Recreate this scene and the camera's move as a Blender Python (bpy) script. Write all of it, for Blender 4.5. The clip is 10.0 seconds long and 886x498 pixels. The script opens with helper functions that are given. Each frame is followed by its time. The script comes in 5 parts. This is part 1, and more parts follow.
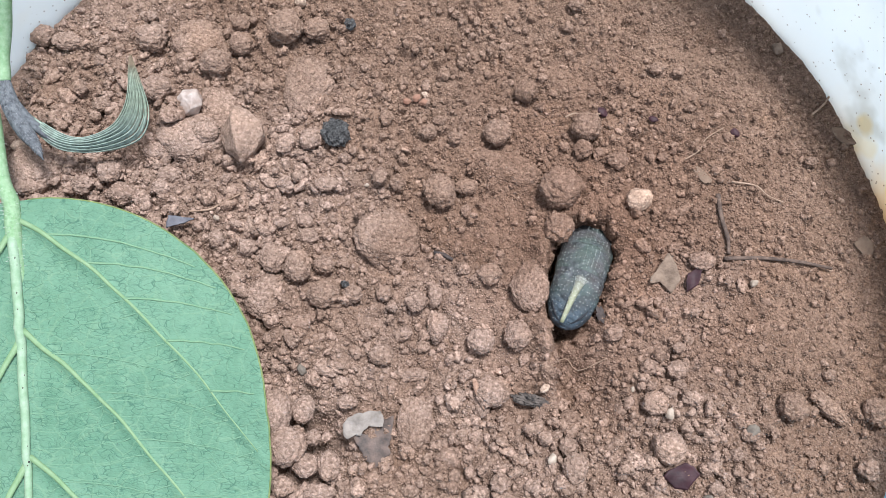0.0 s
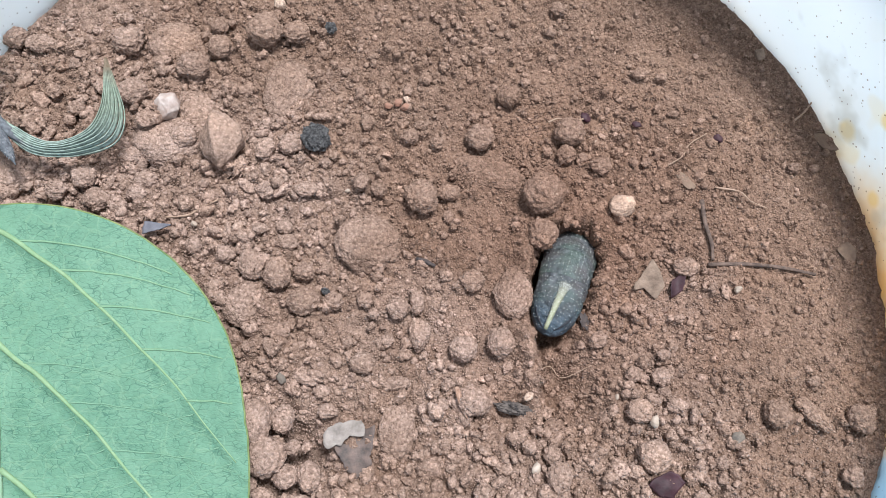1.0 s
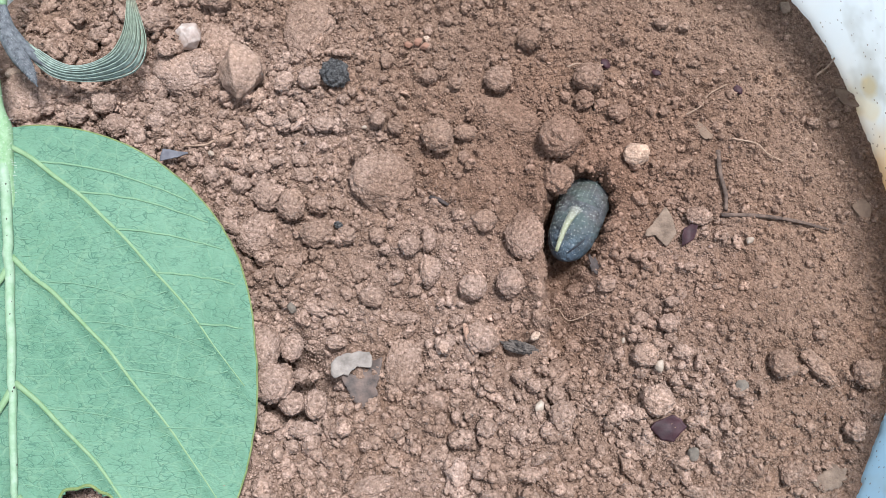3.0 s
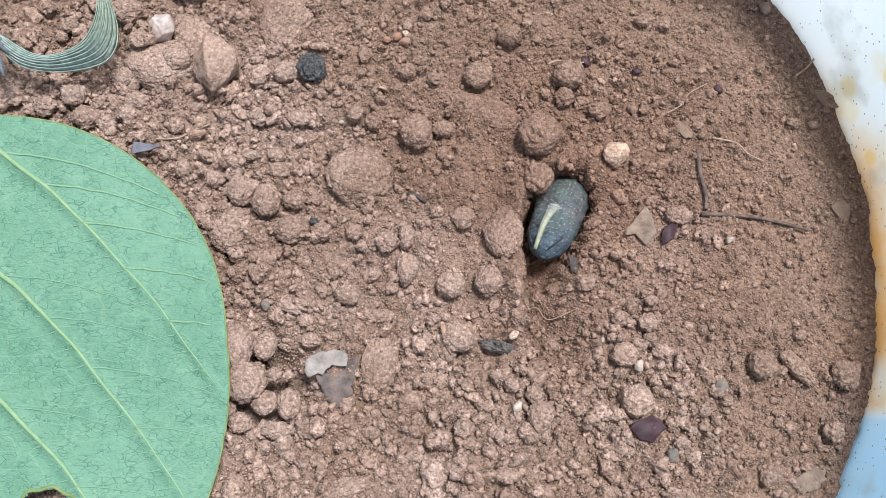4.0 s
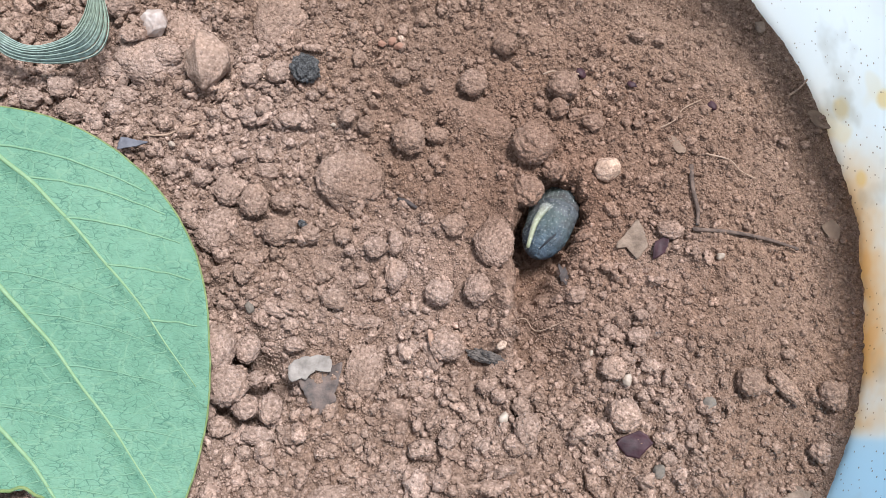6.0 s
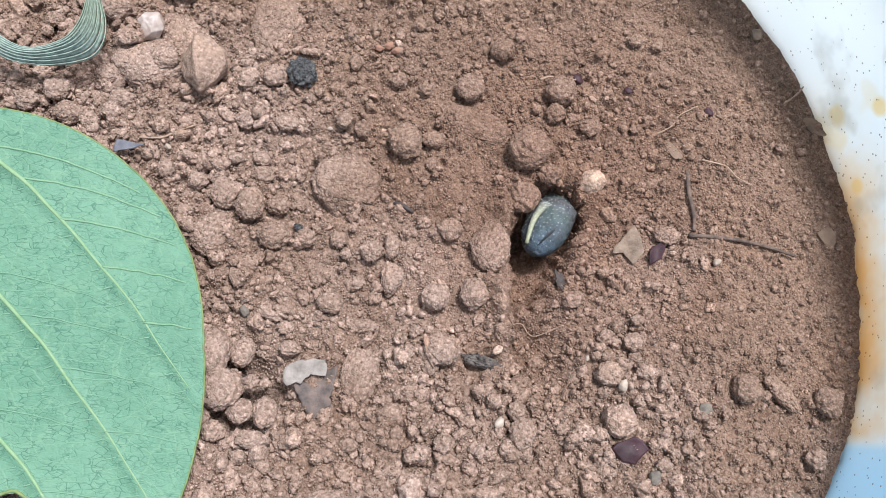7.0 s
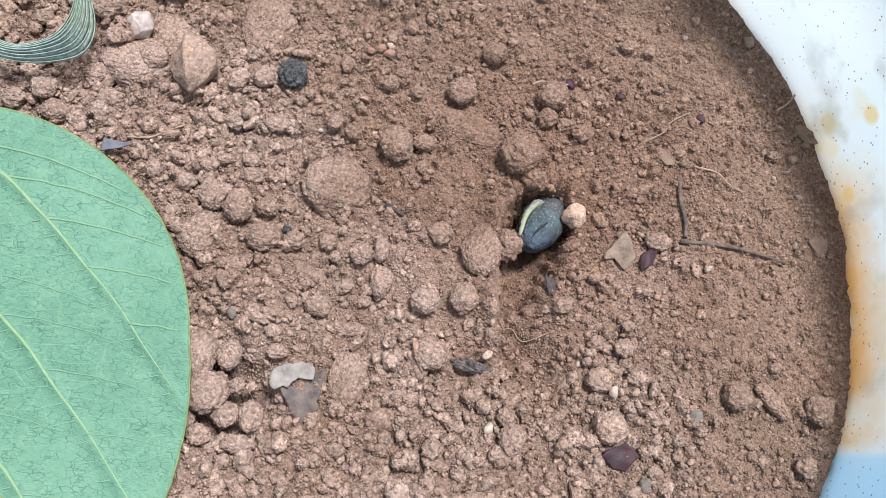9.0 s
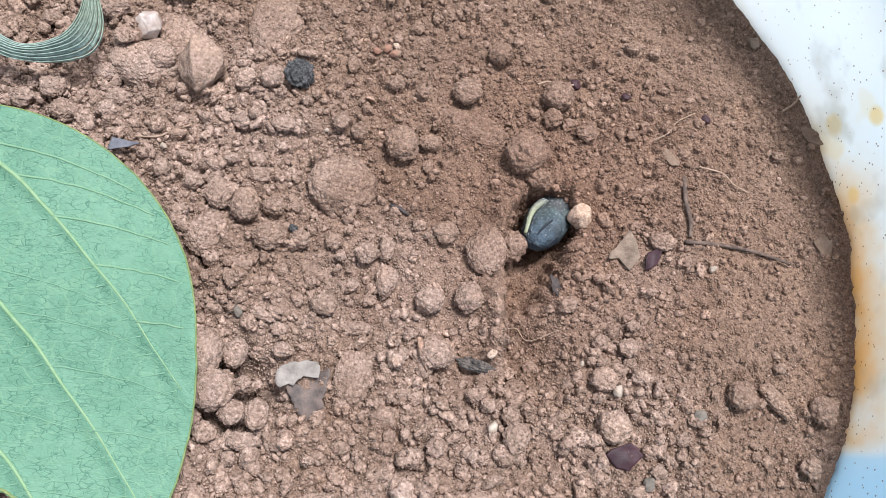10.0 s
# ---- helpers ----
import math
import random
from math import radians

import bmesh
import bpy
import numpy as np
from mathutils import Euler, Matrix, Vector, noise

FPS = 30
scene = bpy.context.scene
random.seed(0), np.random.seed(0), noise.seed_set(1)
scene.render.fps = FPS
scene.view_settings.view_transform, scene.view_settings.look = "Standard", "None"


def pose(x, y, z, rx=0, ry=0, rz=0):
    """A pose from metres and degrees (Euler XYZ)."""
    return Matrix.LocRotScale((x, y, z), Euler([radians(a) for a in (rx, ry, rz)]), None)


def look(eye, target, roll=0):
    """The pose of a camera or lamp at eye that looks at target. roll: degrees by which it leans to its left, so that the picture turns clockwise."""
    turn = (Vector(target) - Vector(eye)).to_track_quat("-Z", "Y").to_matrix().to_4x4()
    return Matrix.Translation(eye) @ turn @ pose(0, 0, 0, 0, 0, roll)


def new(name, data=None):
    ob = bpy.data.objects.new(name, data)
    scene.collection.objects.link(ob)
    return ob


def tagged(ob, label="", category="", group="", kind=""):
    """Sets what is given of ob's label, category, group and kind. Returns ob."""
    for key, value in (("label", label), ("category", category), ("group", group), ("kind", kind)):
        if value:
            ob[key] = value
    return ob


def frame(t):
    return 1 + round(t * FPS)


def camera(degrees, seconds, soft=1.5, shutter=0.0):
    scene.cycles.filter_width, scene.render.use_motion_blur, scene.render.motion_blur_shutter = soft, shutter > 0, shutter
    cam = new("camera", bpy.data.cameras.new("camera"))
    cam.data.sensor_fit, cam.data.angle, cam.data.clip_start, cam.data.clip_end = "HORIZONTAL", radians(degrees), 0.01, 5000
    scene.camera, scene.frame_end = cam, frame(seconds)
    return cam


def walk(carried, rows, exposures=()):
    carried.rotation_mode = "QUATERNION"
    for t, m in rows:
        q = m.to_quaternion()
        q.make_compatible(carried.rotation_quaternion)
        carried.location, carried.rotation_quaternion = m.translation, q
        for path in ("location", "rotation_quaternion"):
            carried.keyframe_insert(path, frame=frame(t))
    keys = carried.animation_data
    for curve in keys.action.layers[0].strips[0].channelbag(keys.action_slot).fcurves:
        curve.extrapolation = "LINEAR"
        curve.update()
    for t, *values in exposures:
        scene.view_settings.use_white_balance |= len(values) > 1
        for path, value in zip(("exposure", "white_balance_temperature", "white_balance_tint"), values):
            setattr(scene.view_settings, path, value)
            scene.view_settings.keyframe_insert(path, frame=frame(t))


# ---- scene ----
# ---------------------------------------------------------------- camera
cam = camera(56.3, 10.0, 0.85)
PATH = [
    (0, 0.00304, -0.03931, 0.17047, 13.112, 1.119, 0.020),
    (0.5, 0.00327, -0.03955, 0.17025, 13.642, 0.961, -0.209),
    (1, 0.00279, -0.03899, 0.16817, 13.620, -0.136, -0.339),
    (1.5, 0.00351, -0.03932, 0.16920, 13.895, 0.457, -0.059),
    (2, 0.00418, -0.03967, 0.17051, 13.947, 1.233, 0.039),
    (2.2, 0.00116, -0.04668, 0.16650, 14.377, -0.820, 1.089),
    (2.5, 0.00351, -0.04671, 0.16898, 14.245, 0.768, 2.361),
    (3, 0.00340, -0.04618, 0.16762, 11.775, 0.344, 2.210),
    (4.3, 0.00339, -0.04825, 0.16415, 13.022, -1.469, 2.577),
    (4.5, 0.00300, -0.04894, 0.16530, 14.200, -1.007, 3.021),
    (4.9, 0.00155, -0.05266, 0.16788, 13.807, 0.312, 3.850),
    (5, 0.00250, -0.04962, 0.16342, 11.260, -1.887, 3.722),
    (5.5, 0.00208, -0.05074, 0.16462, 13.007, -1.407, 4.448),
    (6, 0.00178, -0.04919, 0.16176, 13.446, -2.986, 3.770),
    (7.5, 0.00156, -0.05067, 0.16087, 14.360, -3.537, 4.217),
    (8, 0.00169, -0.05110, 0.16007, 14.529, -3.834, 4.371),
    (8.5, 0.00162, -0.05151, 0.15953, 14.927, -4.214, 4.491),
    (9, 0.00167, -0.05103, 0.15950, 14.778, -4.235, 4.393),
    (9.5, 0.00198, -0.05158, 0.16006, 14.597, -3.817, 4.544),
    (10, 0.00168, -0.05161, 0.15996, 14.874, -3.935, 4.659),
]
walk(cam, [(t, pose(x, y, z, rx, ry, rz)) for t, x, y, z, rx, ry, rz in PATH], [(0.0, 1.09, 6000, 10), (10.0, 1.16, 6000, 10)])

# ---------------------------------------------------------------- daylight: bright overcast sky, open above the bucket
world = bpy.data.worlds.new("world")
scene.world = world
world.use_nodes = True
wn, wl = world.node_tree.nodes, world.node_tree.links
sky = wn.new("ShaderNodeTexSky")
sky.sky_type = "NISHITA"
sky.sun_disc = False
sky.sun_elevation, sky.sun_rotation = radians(70), radians(38)
sky.air_density, sky.dust_density = 1.0, 3.0
cloud = wn.new("ShaderNodeMix")
cloud.data_type = "RGBA"
cloud.inputs["Factor"].default_value = 0.55
cloud.inputs["B"].default_value = (8.5, 8.6, 8.8, 1)
wl.new(sky.outputs["Color"], cloud.inputs["A"])
back = wn["Background"]
back.inputs["Strength"].default_value = 0.07
wl.new(cloud.outputs["Result"], back.inputs["Color"])

sun = new("sun", bpy.data.lights.new("sun", "SUN"))
sun.data.energy, sun.data.angle, sun.data.color = 2.9, radians(15), (1.0, 0.975, 0.945)
sun.matrix_basis = look((0.15, 0.19, 0.66), (0, 0, 0))

# ---------------------------------------------------------------- materials
MM = 0.001


class Nodes:
    """A short way to write a node material."""

    def __init__(self, name, rough=0.9, spec=0.3):
        self.mat = bpy.data.materials.new(name)
        self.mat.use_nodes = True
        self.t = self.mat.node_tree
        self.bsdf = self.t.nodes["Principled BSDF"]
        self.bsdf.inputs["Roughness"].default_value = rough
        self.bsdf.inputs["Specular IOR Level"].default_value = spec
        self.coord = self.t.nodes.new("ShaderNodeTexCoord").outputs["Object"]
        info = self.t.nodes.new("ShaderNodeObjectInfo")
        self.random = info.outputs["Random"]
        geometry = self.t.nodes.new("ShaderNodeNewGeometry")
        self.island, self.position = geometry.outputs["Random Per Island"], geometry.outputs["Position"]

    def link(self, a, b):
        self.t.links.new(a, b)

    def shifted(self):
        """Object coordinates that differ from object to object."""
        n = self.t.nodes.new("ShaderNodeVectorMath")
        n.operation = "ADD"
        self.link(self.coord, n.inputs[0])
        self.link(self.random, n.inputs[1])
        return n.outputs[0]

    def noise(self, scale, detail=4.0, rough=0.6, vec=None):
        n = self.t.nodes.new("ShaderNodeTexNoise")
        n.inputs["Scale"].default_value, n.inputs["Detail"].default_value, n.inputs["Roughness"].default_value = scale, detail, rough
        self.link(vec or self.coord, n.inputs["Vector"])
        return n.outputs["Fac"]

    def cells(self, scale, feature="F1", vec=None):
        n = self.t.nodes.new("ShaderNodeTexVoronoi")
        n.feature = feature
        n.inputs["Scale"].default_value = scale
        self.link(vec or self.coord, n.inputs["Vector"])
        return n.outputs["Distance"]

    def ramp(self, fac, *stops):
        n = self.t.nodes.new("ShaderNodeValToRGB")
        e = n.color_ramp.elements
        while len(e) < len(stops):
            e.new(0.5)
        for el, (at, col) in zip(e, stops):
            el.position = at
            el.color = (*col, 1) if isinstance(col, tuple) else (col, col, col, 1)
        self.link(fac, n.inputs[0])
        return n.outputs[0]

    def mix(self, fac, a, b, mode="MIX"):
        n = self.t.nodes.new("ShaderNodeMix")
        n.data_type, n.blend_type = "RGBA", mode
        for value, key in ((fac, "Factor"), (a, "A"), (b, "B")):
            if isinstance(value, (int, float)):
                n.inputs[key].default_value = value if key == "Factor" else (value, value, value, 1)
            elif isinstance(value, tuple):
                n.inputs[key].default_value = (*value, 1)
            else:
                self.link(value, n.inputs[key])
        return n.outputs["Result"]

    def math(self, op, a, b=0.0):
        n = self.t.nodes.new("ShaderNodeMath")
        n.operation = op
        for value, slot in ((a, 0), (b, 1)):
            if isinstance(value, (int, float)):
                n.inputs[slot].default_value = value
            else:
                self.link(value, n.inputs[slot])
        return n.outputs[0]

    def axis(self, which):
        n = self.t.nodes.new("ShaderNodeSeparateXYZ")
        self.link(self.coord, n.inputs[0])
        return n.outputs[which]

    def color(self, out):
        self.link(out, self.bsdf.inputs["Base Color"])
        return self

    def bump(self, height, strength, distance):
        n = self.t.nodes.new("ShaderNodeBump")
        n.inputs["Strength"].default_value, n.inputs["Distance"].default_value = strength, distance
        old = self.bsdf.inputs["Normal"].links
        if old:
            self.link(old[0].from_socket, n.inputs["Normal"])
        self.link(height, n.inputs["Height"])
        self.link(n.outputs[0], self.bsdf.inputs["Normal"])
        return self


def earth(name, dark, mid, light, grey=0.0, islands=False, relief=1.0):
    """Crumbly dry earth: gritty at a third of a millimetre, patches at a centimetre, a pale or dark grain here and there."""
    m = Nodes(name, 1.0, 0.02)
    dark, mid, light = [(r * 0.955, g * 0.985, b * 1.03) for r, g, b in (dark, mid, light)]
    vec = m.shifted()
    grain = m.noise(1500, 5, 0.75, vec)
    grit = m.t.nodes.new("ShaderNodeTexVoronoi")
    grit.inputs["Scale"].default_value = 2300
    m.link(vec, grit.inputs["Vector"])
    tone_of = m.t.nodes.new("ShaderNodeSeparateColor")
    m.link(grit.outputs["Color"], tone_of.inputs[0])
    patch = m.noise(75, 3, 0.6, vec)
    col = m.ramp(grain, (0.26, dark), (0.50, mid), (0.76, light))
    tone = m.ramp(patch, (0.32, (0.84, 0.81, 0.78)), (0.5, (1.0, 1.0, 1.0)), (0.70, (1.12, 1.09, 1.05)))
    col = m.mix(1.0, col, tone, "MULTIPLY")
    col = m.mix(1.0, col, m.ramp(tone_of.outputs[0], (0.0, (0.70, 0.68, 0.67)), (0.25, (0.92, 0.91, 0.90)), (0.7, (1.06, 1.06, 1.06)), (1.0, (1.34, 1.33, 1.32))), "MULTIPLY")
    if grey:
        # greyer dusty earth towards -X and -Y, also painted brighter in place of light
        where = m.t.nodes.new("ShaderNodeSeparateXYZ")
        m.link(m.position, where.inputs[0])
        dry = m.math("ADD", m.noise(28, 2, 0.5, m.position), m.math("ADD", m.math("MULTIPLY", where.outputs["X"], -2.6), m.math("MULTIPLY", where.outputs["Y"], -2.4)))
        dust_and_light = m.ramp(dry, (0.42, 0.0), (0.72, grey))
        col = m.mix(dust_and_light, col, m.mix(1.0, col, (1.30, 1.38, 1.47), "MULTIPLY"))
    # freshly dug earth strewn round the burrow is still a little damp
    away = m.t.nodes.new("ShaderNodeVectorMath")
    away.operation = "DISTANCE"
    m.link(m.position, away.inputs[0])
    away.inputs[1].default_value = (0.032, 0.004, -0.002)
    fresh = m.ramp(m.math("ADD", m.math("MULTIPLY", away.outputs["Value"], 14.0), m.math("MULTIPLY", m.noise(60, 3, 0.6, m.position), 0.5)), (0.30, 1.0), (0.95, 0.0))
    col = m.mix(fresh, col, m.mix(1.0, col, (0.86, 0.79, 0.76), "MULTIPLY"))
    if islands:
        each = m.ramp(m.island, (0.0, (0.74, 0.71, 0.69)), (0.10, (0.90, 0.89, 0.88)), (0.5, (0.98, 0.97, 0.96)), (0.94, (1.07, 1.06, 1.06)), (1.0, (1.32, 1.32, 1.33)))
    else:
        each = m.ramp(m.random, (0.0, (0.88, 0.86, 0.85)), (1.0, (1.05, 1.04, 1.04)))
    col = m.mix(1.0, col, each, "MULTIPLY")
    speck = m.ramp(m.cells(420, "F1", vec), (0.06, 1.0), (0.10, 0.0))
    col = m.mix(m.math("MULTIPLY", speck, 0.5), col, (0.42, 0.32, 0.245))
    m.color(col)
    m.bump(grain, 0.6 * relief, 0.0004)
    m.bump(m.math("SUBTRACT", 1.0, m.math("MINIMUM", m.math("POWER", m.math("MULTIPLY", grit.outputs["Distance"], 1.5), 2.0), 1.0)), 0.7 * relief, 0.00026)
    return m.mat


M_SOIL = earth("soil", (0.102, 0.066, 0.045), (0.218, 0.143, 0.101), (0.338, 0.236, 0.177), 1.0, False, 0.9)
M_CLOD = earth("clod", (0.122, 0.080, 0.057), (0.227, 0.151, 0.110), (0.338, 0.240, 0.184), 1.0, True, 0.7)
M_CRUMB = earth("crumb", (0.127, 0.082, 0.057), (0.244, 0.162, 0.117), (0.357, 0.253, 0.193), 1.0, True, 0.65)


def plain(name, a, b, scale, rough=0.8, spec=0.3, bump=0.3, depth=0.0003):
    m = Nodes(name, rough, spec)
    vec = m.shifted()
    n = m.noise(scale, 4, 0.65, vec)
    m.color(m.ramp(n, (0.32, a), (0.68, b)))
    m.bump(m.noise(scale * 2.3, 3, 0.6, vec), bump, depth)
    return m.mat


M_REDROCK = earth("red_rock", (0.200, 0.135, 0.099), (0.28, 0.195, 0.146), (0.36, 0.263, 0.203), 0.0, False, 0.45)
M_CHAR = plain("charcoal", (0.006, 0.0065, 0.008), (0.17, 0.165, 0.16), 1900, 0.6, 0.5, 1.0, 0.0010)
M_QUARTZ = plain("quartz", (0.21, 0.135, 0.10), (0.50, 0.44, 0.40), 170, 0.5, 0.5, 0.3)
M_PEBBLE = earth("tan_pebble", (0.28, 0.195, 0.14), (0.44, 0.325, 0.24), (0.55, 0.43, 0.335), 0.0, False, 0.6)
M_CREAM = plain("cream_grain", (0.24, 0.185, 0.138), (0.37, 0.305, 0.245), 500, 0.6, 0.4)
M_DARKWOOD = plain("dark_splinter", (0.018, 0.014, 0.013), (0.07, 0.052, 0.046), 700, 0.7, 0.3, 0.5)
M_BRICK = plain("brick_grain", (0.20, 0.105, 0.072), (0.27, 0.155, 0.11), 700, 0.9, 0.2)
M_TWIG = plain("twig", (0.050, 0.036, 0.030), (0.155, 0.108, 0.084), 800, 0.85, 0.25, 0.6)
M_STRAW = plain("straw", (0.22, 0.145, 0.10), (0.33, 0.235, 0.17), 600, 0.7, 0.3)
M_PURPLE = plain("purple_husk", (0.017, 0.0075, 0.010), (0.052, 0.021, 0.026), 240, 0.55, 0.2, 0.35)
M_DRYLEAF = plain("dry_leaf", (0.105, 0.074, 0.054), (0.225, 0.164, 0.122), 420, 0.8, 0.2, 0.6, 0.0006)
M_ASH = plain("ash_scrap", (0.13, 0.112, 0.097), (0.26, 0.228, 0.2), 420, 0.85, 0.25, 0.4)
M_SLATE = plain("slate_scrap", (0.050, 0.041, 0.037), (0.135, 0.096, 0.078), 520, 0.7, 0.35, 0.5)
M_CHARWOOD = plain("charred_wood", (0.020, 0.018, 0.018), (0.15, 0.125, 0.108), 800, 0.8, 0.2, 0.8, 0.0006)
M_SPLINTER = plain("splinter", (0.26, 0.155, 0.108), (0.36, 0.24, 0.175), 500, 0.8, 0.2, 0.4)
M_BROWNLEAF = plain("brown_leaf", (0.115, 0.077, 0.055), (0.20, 0.14, 0.10), 350, 0.8, 0.2, 0.5)
M_GREENSTONE = plain("grey_green_stone", (0.10, 0.085, 0.070), (0.19, 0.160, 0.13), 600, 0.8, 0.2, 0.5)
M_BLUE = plain("slate_chip", (0.085, 0.085, 0.10), (0.15, 0.148, 0.165), 420, 0.7, 0.3, 0.3)
M_GROUND = plain("concrete", (0.28, 0.26, 0.24), (0.42, 0.40, 0.37), 35, 0.9, 0.2, 0.3, 0.001)


def plastic_white():
    """Thin bluish-white bucket plastic, stained yellow and rust-orange in patches above the soil, with dust specks."""
    m = Nodes("bucket_plastic", 0.42, 0.45)
    x, y, z = m.axis("X"), m.axis("Y"), m.axis("Z")
    turn = m.math("ARCTAN2", y, x)
    clean = m.ramp(m.noise(22, 3, 0.5), (0.35, (0.84, 0.90, 0.92)), (0.65, (0.90, 0.94, 0.95)))
    # the stained arc ends in a clean edge, below which the plastic is pale blue
    edge = m.math("ADD", turn, m.math("MULTIPLY", m.noise(60, 2, 0.5), 0.02))
    film = m.ramp(m.math("ADD", edge, 1.0), (0.706, 0.0), (0.722, 1.0))
    col = m.mix(film, (0.64, 0.82, 0.925), clean)
    wide = m.math("MULTIPLY", m.ramp(m.math("ADD", edge, 1.0), (0.712, 0.0), (0.74, 1.0)), m.ramp(m.math("SUBTRACT", edge, 0.10), (0.0, 1.0), (0.38, 0.06)))
    blot = m.ramp(m.noise(38, 4, 0.6), (0.36, 0.0), (0.56, 1.0))
    low = m.ramp(m.math("ADD", m.math("MULTIPLY", z, 28.0), 0.15), (0.05, 1.0), (0.55, 0.0))
    rust = m.math("MULTIPLY", m.math("MULTIPLY", blot, wide), low)
    col = m.mix(m.math("MULTIPLY", rust, 0.85), col, (0.80, 0.52, 0.19))
    drip = m.math("MULTIPLY", m.ramp(m.noise(70, 2, 0.4), (0.63, 0.0), (0.68, 0.7)), wide)
    col = m.mix(drip, col, (0.82, 0.66, 0.33))
    for spot in ((99.3, 37.7, 1.4, 2.8), (101.5, 34.7, 13.5, 2.3), (103.6, 22.8, -0.0, 2.0)):
        away = m.t.nodes.new("ShaderNodeVectorMath")
        away.operation = "DISTANCE"
        m.link(m.coord, away.inputs[0])
        away.inputs[1].default_value = [v * MM for v in spot[:3]]
        near = m.math("ADD", m.math("DIVIDE", away.outputs["Value"], spot[3] * MM * 2), m.math("MULTIPLY", m.noise(240, 3, 0.6), 0.35))
        col = m.mix(m.ramp(near, (0.45, 0.75), (0.72, 0.0)), col, (0.82, 0.64, 0.28))
    grime = m.ramp(m.noise(85, 3, 0.5), (0.58, 0.0), (0.70, 0.42))
    col = m.mix(grime, col, (0.50, 0.50, 0.45))
    speck = m.ramp(m.cells(640), (0.09, 1.0), (0.16, 0.0))
    some = m.ramp(m.noise(120, 2, 0.5), (0.36, 0.0), (0.50, 0.85))
    col = m.mix(m.math("MULTIPLY", speck, some), col, (0.22, 0.15, 0.10))
    m.color(col)
    m.bump(m.noise(60, 3, 0.5), 0.1, 0.001)
    glow = m.t.nodes.new("ShaderNodeBsdfTranslucent")
    m.link(col, glow.inputs["Color"])
    both = m.t.nodes.new("ShaderNodeMixShader")
    both.inputs[0].default_value = 0.78
    m.link(m.bsdf.outputs[0], both.inputs[1])
    m.link(glow.outputs[0], both.inputs[2])
    m.link(both.outputs[0], m.t.nodes["Material Output"].inputs["Surface"])
    return m.mat


def leaf_green(name, pale, deep, net=True):
    """Matt pale underside of a leaf: fine net of small veins, ladder of cross veins, a few brown scuffs."""
    m = Nodes(name, 0.62, 0.3)
    warp = m.t.nodes.new("ShaderNodeVectorMath")
    warp.operation = "MULTIPLY_ADD"
    wob = m.t.nodes.new("ShaderNodeTexNoise")
    wob.inputs["Scale"].default_value = 260
    m.link(m.coord, wob.inputs["Vector"])
    m.link(wob.outputs["Color"], warp.inputs[0])
    warp.inputs[1].default_value = (0.0022, 0.0022, 0.0022)
    m.link(m.coord, warp.inputs[2])
    long = m.t.nodes.new("ShaderNodeVectorMath")
    long.operation = "MULTIPLY"
    m.link(warp.outputs[0], long.inputs[0])
    long.inputs[1].default_value = (0.62, 1.5, 1.0)
    fine = m.cells(720, "DISTANCE_TO_EDGE", long.outputs[0])
    finest = m.cells(1300, "DISTANCE_TO_EDGE", long.outputs[0])
    big = m.cells(230, "DISTANCE_TO_EDGE", warp.outputs[0])
    col = m.ramp(m.noise(45, 4, 0.6), (0.3, deep), (0.7, pale))
    if net:
        col = m.mix(1.0, col, m.ramp(m.noise(900, 4, 0.7), (0.3, (0.90, 0.90, 0.90)), (0.7, (1.08, 1.08, 1.08))), "MULTIPLY")
        # pale net of small veins, and between them dark furrows that break off and start again
        line = m.math("MULTIPLY", m.ramp(big, (0.012, 1.0), (0.05, 0.0)), m.ramp(m.noise(140, 2, 0.5), (0.34, 0.0), (0.50, 1.0)))
        col = m.mix(m.math("MULTIPLY", line, 0.30), col, (0.19, 0.31, 0.19))
        furrow = m.math("MULTIPLY", m.ramp(fine, (0.014, 1.0), (0.055, 0.0)), m.ramp(m.noise(330, 3, 0.6), (0.42, 0.0), (0.58, 1.0)))
        col = m.mix(m.math("MULTIPLY", furrow, 0.65), col, (0.030, 0.095, 0.066))
        hair = m.math("MULTIPLY", m.ramp(finest, (0.02, 1.0), (0.09, 0.0)), m.ramp(m.noise(420, 3, 0.6), (0.50, 0.0), (0.62, 1.0)))
        col = m.mix(m.math("MULTIPLY", hair, 0.55), col, (0.040, 0.12, 0.08))
        dot = m.ramp(m.cells(330), (0.035, 1.0), (0.06, 0.0))
        col = m.mix(m.math("MULTIPLY", dot, 0.6), col, (0.05, 0.085, 0.06))
        scuff = m.ramp(m.noise(130, 5, 0.7), (0.68, 0.0), (0.76, 0.45))
        col = m.mix(scuff, col, (0.13, 0.19, 0.13))
        m.bump(m.ramp(fine, (0.0, 0.0), (0.10, 1.0)), 0.22, 0.0003)
        m.bump(line, 0.2, 0.0002)
        m.bump(m.ramp(finest, (0.0, 0.0), (0.2, 1.0)), 0.18, 0.0002)
        m.bump(m.noise(170, 3, 0.6), 0.3, 0.0012)
    m.color(col)
    m.bump(m.noise(2600, 2, 0.5), 0.2, 0.0002)
    thin = m.t.nodes.new("ShaderNodeBsdfTranslucent")
    m.link(col, thin.inputs["Color"])
    both = m.t.nodes.new("ShaderNodeMixShader")
    both.inputs[0].default_value = 0.15
    m.link(m.bsdf.outputs[0], both.inputs[1])
    m.link(thin.outputs[0], both.inputs[2])
    m.link(both.outputs[0], m.t.nodes["Material Output"].inputs["Surface"])
    return m.mat


